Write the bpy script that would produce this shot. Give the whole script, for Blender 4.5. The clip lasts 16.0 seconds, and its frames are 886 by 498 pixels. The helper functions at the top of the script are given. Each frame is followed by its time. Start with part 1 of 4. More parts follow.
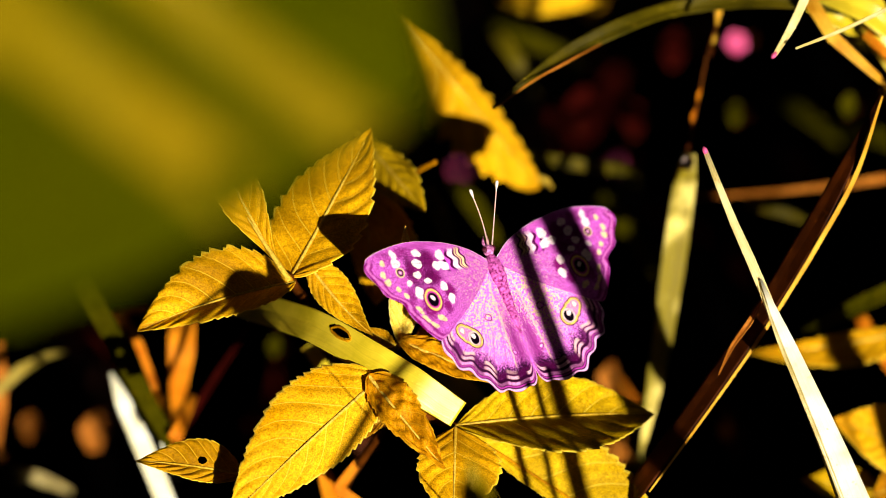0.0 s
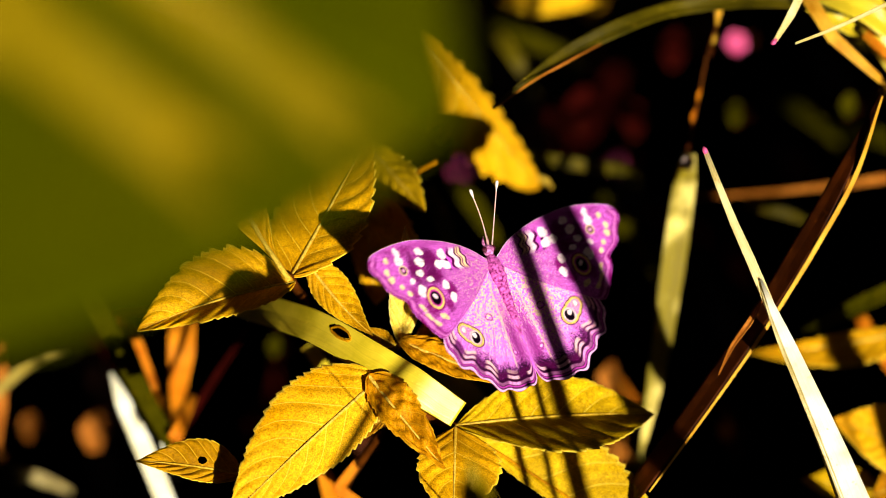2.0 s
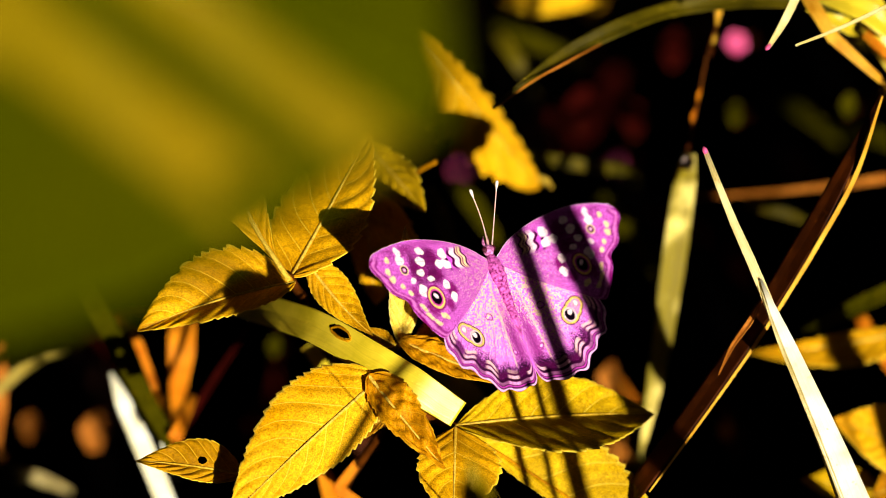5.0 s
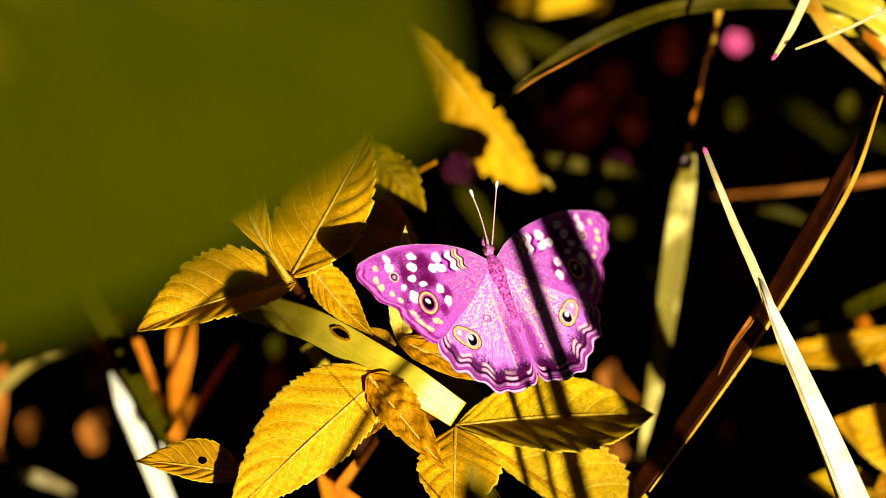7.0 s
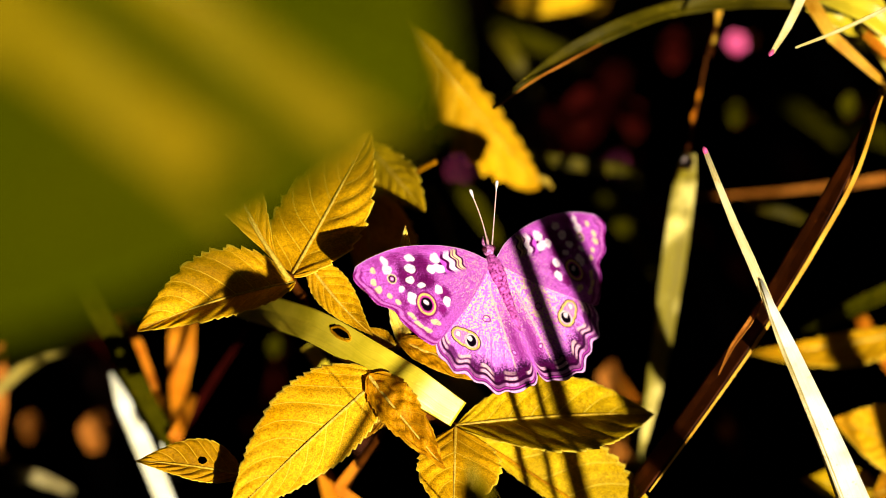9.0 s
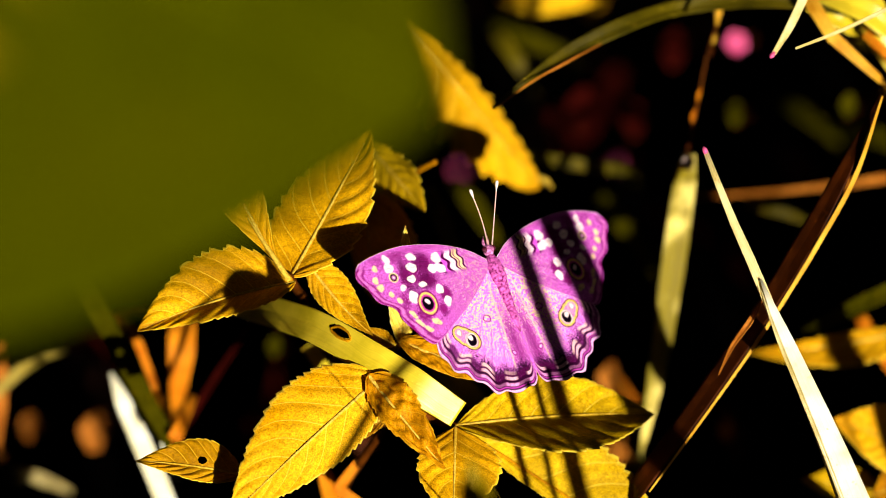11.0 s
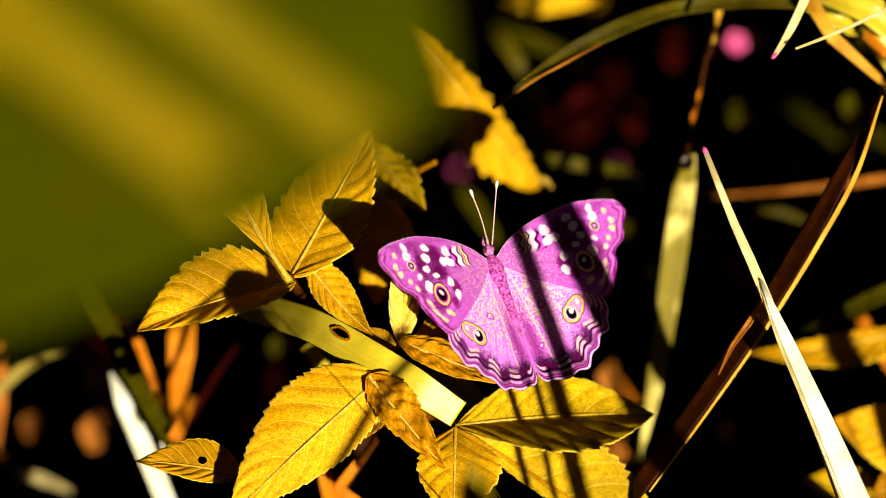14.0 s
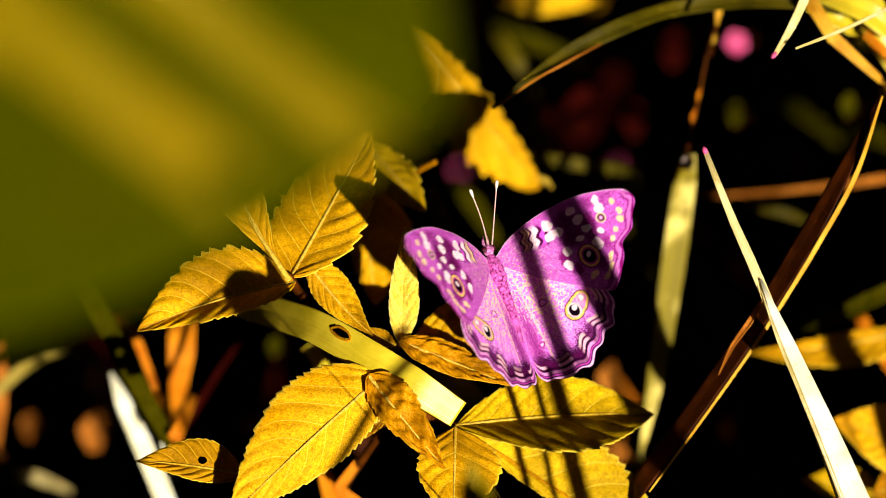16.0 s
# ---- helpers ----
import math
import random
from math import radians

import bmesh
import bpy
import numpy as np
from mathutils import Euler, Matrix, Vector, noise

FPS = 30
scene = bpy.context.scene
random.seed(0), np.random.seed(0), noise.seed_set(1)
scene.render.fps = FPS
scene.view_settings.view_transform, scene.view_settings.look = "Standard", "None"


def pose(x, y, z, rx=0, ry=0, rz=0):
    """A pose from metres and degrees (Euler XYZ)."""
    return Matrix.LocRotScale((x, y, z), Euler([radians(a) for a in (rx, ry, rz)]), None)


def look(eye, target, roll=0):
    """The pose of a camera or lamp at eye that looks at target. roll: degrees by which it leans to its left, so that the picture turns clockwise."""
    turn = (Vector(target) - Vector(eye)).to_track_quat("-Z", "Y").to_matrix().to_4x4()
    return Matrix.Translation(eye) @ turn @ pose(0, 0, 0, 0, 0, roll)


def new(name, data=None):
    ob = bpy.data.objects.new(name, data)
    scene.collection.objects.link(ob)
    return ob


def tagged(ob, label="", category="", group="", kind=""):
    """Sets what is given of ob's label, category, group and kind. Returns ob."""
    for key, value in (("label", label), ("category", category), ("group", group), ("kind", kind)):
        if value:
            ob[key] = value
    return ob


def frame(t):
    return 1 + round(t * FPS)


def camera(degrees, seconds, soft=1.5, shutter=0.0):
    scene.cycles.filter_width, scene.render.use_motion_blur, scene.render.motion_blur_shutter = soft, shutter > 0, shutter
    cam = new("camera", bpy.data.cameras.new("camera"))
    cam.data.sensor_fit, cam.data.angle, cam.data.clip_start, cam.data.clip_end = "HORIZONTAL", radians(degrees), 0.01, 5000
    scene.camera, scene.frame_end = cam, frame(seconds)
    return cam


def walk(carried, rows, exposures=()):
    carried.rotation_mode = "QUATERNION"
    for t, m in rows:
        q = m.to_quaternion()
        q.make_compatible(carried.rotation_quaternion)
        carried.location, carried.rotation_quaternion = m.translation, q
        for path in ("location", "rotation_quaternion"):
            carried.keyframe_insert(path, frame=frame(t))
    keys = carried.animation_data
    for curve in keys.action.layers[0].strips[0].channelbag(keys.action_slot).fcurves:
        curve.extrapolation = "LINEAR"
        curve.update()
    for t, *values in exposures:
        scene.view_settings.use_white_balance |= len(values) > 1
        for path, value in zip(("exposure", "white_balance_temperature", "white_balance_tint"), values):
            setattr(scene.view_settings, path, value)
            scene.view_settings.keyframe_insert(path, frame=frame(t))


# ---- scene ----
# A macro view, half a metre from a butterfly on a low herb, looking down at 50 degrees.
PITCH = radians(50)
RIGHT = Vector((1, 0, 0))
FORWARD = Vector((0, math.cos(PITCH), -math.sin(PITCH)))
UP = Vector((0, math.sin(PITCH), math.cos(PITCH)))
BACK = -FORWARD
REACH = 0.5
CENTRE = Vector((0, 0, 0.32))
EYE = CENTRE + BACK * REACH

cam = camera(17.83, 16.0, soft=0.7, shutter=0.5)
cam.data.dof.use_dof = True
cam.data.dof.focus_distance = 0.494
cam.data.dof.aperture_fstop = 8.4
VIEW = look(EYE, CENTRE)
walk(cam, [(0, VIEW), (16.0, VIEW)], exposures=[(0, 0.0), (16.0, 0.0)])


def at(x, y, w=0.0):
    """A place: tenths of a millimetre across and down the subject's plane, slid w millimetres along the sight line towards the eye."""
    d = REACH - w / 1000
    k = d / REACH * 1e-4
    return EYE + FORWARD * d + RIGHT * ((x - 784) * k) + UP * ((441 - y) * k)


def way(a, b, c):
    """A direction: right, up the slope of the subject's plane, towards the eye."""
    return (RIGHT * a + UP * b + BACK * c).normalized()


def soil_at(x, y):
    """Where the sight line through (x, y) comes down on the soil."""
    d = at(x, y) - EYE
    return EYE + d * ((EYE.z - 0.004) / -d.z)


# ---- light ----
SUN = way(0.36, -0.305, 0.88)
world = bpy.data.worlds.new("sky")
scene.world = world
world.use_nodes = True
nt = world.node_tree
sky = nt.nodes.new("ShaderNodeTexSky")
sky.sky_type, sky.sun_disc, sky.dust_density = "NISHITA", False, 6.0
sky.sun_elevation = math.asin(SUN.z)
sky.sun_rotation = math.atan2(SUN.x, SUN.y)
nt.nodes["Background"].inputs["Strength"].default_value = 0.0022
nt.links.new(sky.outputs[0], nt.nodes["Background"].inputs["Color"])
sun = new("sun", bpy.data.lights.new("sun", "SUN"))
sun.data.energy, sun.data.angle, sun.data.color = 7.8, radians(0.42), (1.0, 0.95, 0.81)
sun.matrix_world = look(CENTRE + SUN * 3, CENTRE)


# ---- materials ----
def material(name, rough=0.5, spec=0.4):
    m = bpy.data.materials.new(name)
    m.use_nodes = True
    b = m.node_tree.nodes["Principled BSDF"]
    b.inputs["Roughness"].default_value = rough
    b.inputs["Specular IOR Level"].default_value = spec
    return m, m.node_tree, b


def noise_ramp(t, scale, stops, detail=5.0, coord="Object", stretch=None):
    """A noise through a colour ramp; stops are (place, rgb)."""
    tc = t.nodes.new("ShaderNodeTexCoord")
    n = t.nodes.new("ShaderNodeTexNoise")
    n.inputs["Scale"].default_value, n.inputs["Detail"].default_value = scale, detail
    n.inputs["Roughness"].default_value = 0.6
    if stretch:
        mp = t.nodes.new("ShaderNodeMapping")
        mp.inputs["Scale"].default_value = stretch
        t.links.new(tc.outputs[coord], mp.inputs[0])
        t.links.new(mp.outputs[0], n.inputs["Vector"])
    else:
        t.links.new(tc.outputs[coord], n.inputs["Vector"])
    r = t.nodes.new("ShaderNodeValToRGB")
    while len(r.color_ramp.elements) < len(stops):
        r.color_ramp.elements.new(0.5)
    for e, (p, c) in zip(r.color_ramp.elements, stops):
        e.position, e.color = p, (*c, 1)
    t.links.new(n.outputs["Fac"], r.inputs[0])
    return r.outputs[0], n


def mix(t, a, b, fac, blend="MIX"):
    m = t.nodes.new("ShaderNodeMix")
    m.data_type, m.blend_type = "RGBA", blend
    for s, v in ((m.inputs[0], fac), (m.inputs[6], a), (m.inputs[7], b)):
        if isinstance(v, (int, float)):
            s.default_value = v
        elif isinstance(v, tuple):
            s.default_value = (*v, 1)
        else:
            t.links.new(v, s)
    return m.outputs[2]


def bump(t, b, src, dist, strength=0.6):
    n = t.nodes.new("ShaderNodeBump")
    n.inputs["Strength"].default_value, n.inputs["Distance"].default_value = strength, dist
    t.links.new(src, n.inputs["Height"])
    t.links.new(n.outputs[0], b.inputs["Normal"])


def attribute(t, name):
    a = t.nodes.new("ShaderNodeAttribute")
    a.attribute_name = name
    return a


def sums(t, kind, a, b, clamp=False):
    m = t.nodes.new("ShaderNodeMath")
    m.operation, m.use_clamp = kind, clamp
    for s, v in ((m.inputs[0], a), (m.inputs[1], b)):
        if isinstance(v, (int, float)):
            s.default_value = v
        else:
            t.links.new(v, s)
    return m.outputs[0]


def translucent(t, b, colour, amount):
    """Lets some light through a thin sheet."""
    tr = t.nodes.new("ShaderNodeBsdfTranslucent")
    ms = t.nodes.new("ShaderNodeMixShader")
    ms.inputs[0].default_value = amount
    if isinstance(colour, tuple):
        tr.inputs[0].default_value = (*colour, 1)
    else:
        t.links.new(colour, tr.inputs[0])
    t.links.new(b.outputs[0], ms.inputs[1])
    t.links.new(tr.outputs[0], ms.inputs[2])
    t.links.new(ms.outputs[0], t.nodes["Material Output"].inputs[0])


def leaf_material(name, dark, light, vein, spot, rough=0.55, through_light=0.12, glow=(0.45, 0.3, 0.0), patch=90, gloss=0.035, spread=(0.32, 0.68), mesh=0.06):
    m, t, b = material(name, rough, gloss)
    big, _ = noise_ramp(t, patch, [(spread[0], dark), (spread[1], light)], 1.5)
    fine, fn = noise_ramp(t, 1100, [(0.3, (0.7, 0.67, 0.58)), (0.7, (1.14, 1.14, 1.14))], 4)
    c = mix(t, big, fine, 1.0, "MULTIPLY")
    # fine dark specks: pores, deepened in colour for the shade of small relief
    pore_shade, pn = noise_ramp(t, 3800, [(0.34, (0.5, 0.44, 0.38)), (0.62, (1.22, 1.22, 1.22))], 3)
    c = mix(t, c, pore_shade, 0.8, "MULTIPLY")
    specks, _ = noise_ramp(t, 420, [(0.68, (0, 0, 0)), (0.74, (1, 1, 1))], 2)
    c = mix(t, c, spot, specks)
    net = t.nodes.new("ShaderNodeTexVoronoi")
    net.feature = "DISTANCE_TO_EDGE"
    net.inputs["Scale"].default_value = 1500
    tc = t.nodes.new("ShaderNodeTexCoord")
    wob = t.nodes.new("ShaderNodeTexNoise")
    wob.inputs["Scale"].default_value = 500
    off = mix(t, tc.outputs["Object"], wob.outputs["Color"], 0.0012, "ADD")
    t.links.new(tc.outputs["Object"], wob.inputs["Vector"])
    t.links.new(off, net.inputs["Vector"])
    lines = t.nodes.new("ShaderNodeValToRGB")
    lines.color_ramp.elements[0].position, lines.color_ramp.elements[0].color = 0.0, (mesh, mesh, mesh, 1)
    lines.color_ramp.elements[1].position, lines.color_ramp.elements[1].color = 0.09, (0, 0, 0, 1)
    t.links.new(net.outputs["Distance"], lines.inputs[0])
    c = mix(t, c, vein, lines.outputs[0])
    # this attribute paints a rim highlight on the margin in the vein colour
    c = mix(t, c, vein, attribute(t, "vein").outputs["Fac"])
    # side veins: thin lines at the whole numbers of the coordinate that runs from vein to vein
    lane = sums(t, "PINGPONG", attribute(t, "lane").outputs["Fac"], 0.5)
    line = sums(t, "MULTIPLY", sums(t, "SUBTRACT", 1.0, sums(t, "DIVIDE", lane, 0.042, True), True), attribute(t, "web").outputs["Fac"], True)
    c = mix(t, c, vein, line)
    # darker next to each vein: shade of the quilted panels put into the colour
    beside_shade = sums(t, "MULTIPLY", sums(t, "SUBTRACT", 1.0, sums(t, "DIVIDE", lane, 0.2, True), True), sums(t, "MULTIPLY", attribute(t, "web").outputs["Fac"], 0.5))
    c = mix(t, c, dark, sums(t, "SUBTRACT", beside_shade, line, True))
    t.links.new(c, b.inputs["Base Color"])
    high = mix(t, fn.outputs["Color"], net.outputs["Distance"], min(4 * mesh, 0.3))
    high = mix(t, high, pn.outputs["Color"], 0.18)
    high = mix(t, high, (1.0, 1.0, 1.0), sums(t, "MULTIPLY", line, 0.3))
    bump(t, b, high, 0.00028, 0.8)
    translucent(t, b, glow, through_light)
    return m


def blade_material(name, dark, light, spot, rough=0.4, scale=160, through_light=0.1, streak=0.8, gloss=0.12, spread=(0.3, 0.7)):
    """Grass: streaks along the blade, from the coordinate that runs across it, and blotches."""
    m, t, b = material(name, rough, gloss)
    big, _ = noise_ramp(t, scale, [(spread[0], dark), (spread[1], light)])
    a = attribute(t, "across")
    w = t.nodes.new("ShaderNodeTexNoise")
    w.noise_dimensions = "1D"
    w.inputs["Scale"].default_value, w.inputs["Detail"].default_value = 9, 4
    t.links.new(a.outputs["Fac"], w.inputs["W"])
    r = t.nodes.new("ShaderNodeValToRGB")
    r.color_ramp.elements[0].position, r.color_ramp.elements[0].color = 0.3, (0.6, 0.55, 0.5, 1)
    r.color_ramp.elements[1].position, r.color_ramp.elements[1].color = 0.65, (1.1, 1.1, 1.1, 1)
    t.links.new(w.outputs["Fac"], r.inputs[0])
    c = mix(t, big, r.outputs[0], streak, "MULTIPLY")
    specks, _ = noise_ramp(t, 700, [(0.66, (0, 0, 0)), (0.72, (1, 1, 1))], 2)
    c = mix(t, c, spot, specks)
    t.links.new(c, b.inputs["Base Color"])
    bump(t, b, w.outputs["Fac"], 0.0004, min(0.5, streak * 0.65))
    translucent(t, b, light, through_light)
    return m


M_LEAF = leaf_material("golden_leaf", (0.38, 0.17, 0.0), (0.97, 0.49, 0.003), (1.0, 0.70, 0.05), (0.30, 0.12, 0.0), spread=(0.30, 0.70))
M_LEAF_OLIVE = leaf_material("olive_leaf", (0.32, 0.19, 0.0), (0.92, 0.55, 0.004), (0.9, 0.66, 0.06), (0.2, 0.09, 0.0))
M_LEAF_BRIGHT = leaf_material("young_leaf", (0.82, 0.37, 0.0), (1.0, 0.575, 0.012), (1.0, 0.74, 0.08), (0.5, 0.2, 0.0))
M_LEAF_YOUNG = leaf_material("pale_young_leaf", (0.85, 0.52, 0.01), (1.0, 0.80, 0.15), (1.0, 0.92, 0.4), (0.8, 0.45, 0.0))
M_LEAF_BROWN = leaf_material("browned_leaf", (0.22, 0.075, 0.0), (0.75, 0.32, 0.002), (0.8, 0.42, 0.02), (0.12, 0.03, 0.0), 0.5)
M_NEAR = leaf_material("broad_leaf", (0.185, 0.133, 0.0), (0.228, 0.15, 0.0), (0.23, 0.165, 0.01), (0.18, 0.125, 0.0), 0.6, 0.05, (0.3, 0.3, 0.0), 46, 0.03, (0.35, 0.65), 0.0)


def tinted_shade_leaf():
    """A green filter for the added, unseen shading leaves: part of the sun passes straight through, tinted green."""
    m, t, b = material("tinted_shade_leaf", 0.5, 0.2)
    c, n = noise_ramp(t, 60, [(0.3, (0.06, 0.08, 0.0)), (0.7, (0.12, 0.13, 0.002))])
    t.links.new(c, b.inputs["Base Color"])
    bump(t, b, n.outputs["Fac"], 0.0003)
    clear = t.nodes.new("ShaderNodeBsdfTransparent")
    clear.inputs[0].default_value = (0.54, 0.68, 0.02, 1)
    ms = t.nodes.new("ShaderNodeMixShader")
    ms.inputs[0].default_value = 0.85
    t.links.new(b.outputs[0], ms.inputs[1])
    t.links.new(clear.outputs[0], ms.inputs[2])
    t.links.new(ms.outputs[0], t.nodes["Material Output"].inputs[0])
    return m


M_SHADE_LEAF = tinted_shade_leaf()
M_RIB = leaf_material("leaf_rib", (0.6, 0.36, 0.02), (0.95, 0.68, 0.10), (0.9, 0.7, 0.2), (0.4, 0.2, 0.01))
M_STEM = leaf_material("reddish_stem", (0.05, 0.011, 0.001), (0.2, 0.05, 0.004), (0.3, 0.1, 0.01), (0.08, 0.01, 0.002))
M_PALE = blade_material("pale_grass", (0.88, 0.76, 0.42), (1.0, 0.97, 0.84), (0.8, 0.65, 0.35), streak=0.3)
M_CREAM = blade_material("cream_grass", (0.22, 0.15, 0.01), (0.56, 0.42, 0.08), (0.5, 0.3, 0.06), scale=110)
M_STRAP = blade_material("yellow_grass", (0.42, 0.31, 0.004), (0.96, 0.70, 0.04), (0.7, 0.5, 0.03), 0.3, 70, streak=0.3, gloss=0.3)
M_OLIVE = blade_material("olive_grass", (0.034, 0.028, 0.001), (0.12, 0.088, 0.0015), (0.3, 0.2, 0.01))
M_ORANGE = blade_material("orange_grass", (0.46, 0.10, 0.002), (0.92, 0.32, 0.012), (0.3, 0.07, 0.002), gloss=0.05)
# pale and dark blotches: dappled light and shade put into the colour
M_SHEATH = blade_material("dappled_sheath", (0.24, 0.18, 0.006), (0.95, 0.74, 0.18), (0.4, 0.28, 0.04), scale=90, spread=(0.46, 0.6))
M_STRAW = blade_material("straw_grass", (0.55, 0.40, 0.10), (1.0, 0.84, 0.42), (0.5, 0.3, 0.06))
M_RUST = blade_material("rusty_leaf", (0.26, 0.07, 0.004), (0.7, 0.24, 0.03), (0.12, 0.03, 0.002), gloss=0.03)
M_GOLD = blade_material("gold_edge", (0.6, 0.25, 0.01), (0.95, 0.55, 0.05), (0.3, 0.1, 0.01))
# a darker copy of the olive grass, with shade put into the colour
M_DIM = blade_material("shaded_olive_grass", (0.018, 0.016, 0.0), (0.06, 0.05, 0.001), (0.1, 0.06, 0.0), 0.8, gloss=0.0)
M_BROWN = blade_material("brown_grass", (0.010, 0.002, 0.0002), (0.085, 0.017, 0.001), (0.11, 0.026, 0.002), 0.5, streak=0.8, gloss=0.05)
# dry red grass taken almost to black, the deep shade being in its colour
M_DUSK = blade_material("shaded_dry_red_grass", (0.010, 0.001, 0.0005), (0.04, 0.003, 0.002), (0.05, 0.01, 0.002), 0.8, gloss=0.0)


def plain(name, dark, light, rough=0.6, scale=800, spec=0.3):
    m, t, b = material(name, rough, spec)
    c, n = noise_ramp(t, scale, [(0.35, dark), (0.65, light)])
    t.links.new(c, b.inputs["Base Color"])
    bump(t, b, n.outputs["Fac"], 0.0002)
    return m


M_BROWN_STEM = leaf_material("dark_stalk", (0.05, 0.012, 0.002), (0.16, 0.045, 0.006), (0.2, 0.08, 0.01), (0.3, 0.1, 0.01))
# soil and litter are darkened in colour to stand for the shade over them
M_SOIL = plain("shade_darkened_soil", (0.001, 0.0006, 0.0005), (0.005, 0.0025, 0.002), 0.95, 60, 0.05)
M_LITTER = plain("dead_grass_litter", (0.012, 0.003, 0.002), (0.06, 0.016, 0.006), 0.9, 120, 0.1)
M_PETAL = plain("pink_petal", (0.45, 0.03, 0.12), (0.75, 0.10, 0.28), 0.5, 300)
M_BODY = plain("furry_body", (0.13, 0.004, 0.07), (0.88, 0.16, 0.62), 0.8, 1900, 0.1)
M_HEAD = plain("furry_head", (0.16, 0.006, 0.08), (0.85, 0.3, 0.66), 0.8, 2600, 0.1)
M_EYE = plain("compound_eye", (0.04, 0.005, 0.01), (0.10, 0.01, 0.03), 0.2, 4000, 0.5)
M_LIMB = plain("pale_limb", (0.5, 0.32, 0.28), (0.85, 0.65, 0.55), 0.5, 3000)
M_FEELER = plain("feeler", (0.5, 0.18, 0.16), (0.8, 0.6, 0.52), 0.45, 3000)
M_CLUB = plain("feeler_club", (0.7, 0.5, 0.45), (0.95, 0.85, 0.8), 0.45, 3000)


def wing_material():
    """Scales: the painted pattern, cream dust where the mask says so, fine grain."""
    m, t, b = material("wing_scales", 0.75, 0.035)
    paint = attribute(t, "paint")
    dust = attribute(t, "dust")
    grains, gn = noise_ramp(t, 2500, [(0.49, (0, 0, 0)), (0.53, (1, 1, 1))], 2)
    f = mix(t, (0, 0, 0), grains, dust.outputs["Fac"])
    c = mix(t, paint.outputs["Color"], (1.0, 0.88, 0.30), f)
    shade, sn = noise_ramp(t, 5200, [(0.3, (0.66, 0.52, 0.64)), (0.7, (1.2, 1.2, 1.2))], 2)
    c = mix(t, c, shade, 1.0, "MULTIPLY")
    t.links.new(c, b.inputs["Base Color"])
    bump(t, b, sn.outputs["Fac"], 0.0001, 0.5)
    translucent(t, b, paint.outputs["Color"], 0.03)
    return m


M_WING = wing_material()


# ---- mesh helpers ----
def link_mesh(name, verts, faces, mat, parent=None, label="", attrs=(), smooth=True):
    me = bpy.data.meshes.new(name)
    me.from_pydata([tuple(v) for v in verts], [], faces)
    for key, kind, values in attrs:
        a = me.attributes.new(key, kind, "POINT")
        a.data.foreach_set("color" if "COLOR" in kind else "value", np.asarray(values, dtype=np.float32).ravel())
    if smooth:
        me.polygons.foreach_set("use_smooth", [True] * len(me.polygons))
    me.materials.append(mat)
    me.update()
    ob = new(name, me)
    if parent:
        ob.parent = parent
    if label:
        tagged(ob, label)
    return ob


def empty(name, place, label, category, group="", kind=""):
    ob = new(name)
    ob.empty_display_size = 0.01
    ob.location = place
    return tagged(ob, label, category, group, kind)


def smooth_line(points, n):
    """A smooth line of n even steps through the points given, by the lengths between them."""
    p = np.array([tuple(q) for q in points], float)
    h = np.maximum(np.linalg.norm(np.diff(p, axis=0), axis=1), 1e-9)
    s = np.concatenate([[0], np.cumsum(h)])
    d = np.diff(p, axis=0) / h[:, None]
    g = np.empty_like(p)
    g[0], g[-1] = d[0], d[-1]
    for i in range(1, len(p) - 1):
        g[i] = (d[i - 1] * h[i] + d[i] * h[i - 1]) / (h[i - 1] + h[i])
    out = []
    for k in np.linspace(0, s[-1], n):
        i = min(max(int(np.searchsorted(s, k, side="right")) - 1, 0), len(h) - 1)
        u = (k - s[i]) / h[i]
        m0, m1 = g[i] * min(h[i], 1.6 * h[max(i - 1, 0)]), g[i + 1] * min(h[i], 1.6 * h[min(i + 1, len(h) - 1)])
        out.append((1 + 2 * u) * (1 - u) ** 2 * p[i] + u * (1 - u) ** 2 * m0 + u * u * (3 - 2 * u) * p[i + 1] + u * u * (u - 1) * m1)
    return np.array(out)


def sheet_faces(n, m):
    """Faces of a closed thin sheet: an upper and a lower grid of n by m, and the rim."""
    f = []
    k = n * m
    for i in range(n - 1):
        for j in range(m - 1):
            a = i * m + j
            f.append((a, a + 1, a + m + 1, a + m))
            f.append((k + a, k + a + m, k + a + m + 1, k + a + 1))
    for i in range(n - 1):
        a, b = i * m, i * m + m - 1
        f.append((a, a + m, k + a + m, k + a))
        f.append((b, k + b, k + b + m, b + m))
    for j in range(m - 1):
        a, b = j, (n - 1) * m + j
        f.append((a, k + a, k + a + 1, a + 1))
        f.append((b, b + 1, k + b + 1, k + b))
    return f


def tube_data(line, radii, seg=8):
    line = np.array(line, float)
    n = len(line)
    radii = np.interp(np.linspace(0, 1, n), np.linspace(0, 1, len(radii)), radii)
    verts, faces = [], []
    ref = Vector((0.3, 0.2, 0.93))
    for i in range(n):
        d = Vector(line[min(i + 1, n - 1)] - line[max(i - 1, 0)]).normalized()
        u = d.cross(ref)
        if u.length < 0.1:
            u = d.cross(Vector((1, 0, 0)))
        u.normalize()
        v = d.cross(u)
        for s in range(seg):
            a = 2 * math.pi * s / seg
            verts.append(Vector(line[i]) + (u * math.cos(a) + v * math.sin(a)) * radii[i])
    for i in range(n - 1):
        for s in range(seg):
            a, b = i * seg + s, i * seg + (s + 1) % seg
            faces.append((a, b, b + seg, a + seg))
    faces.append(tuple(range(seg))[::-1])
    faces.append(tuple((n - 1) * seg + s for s in range(seg)))
    return verts, faces


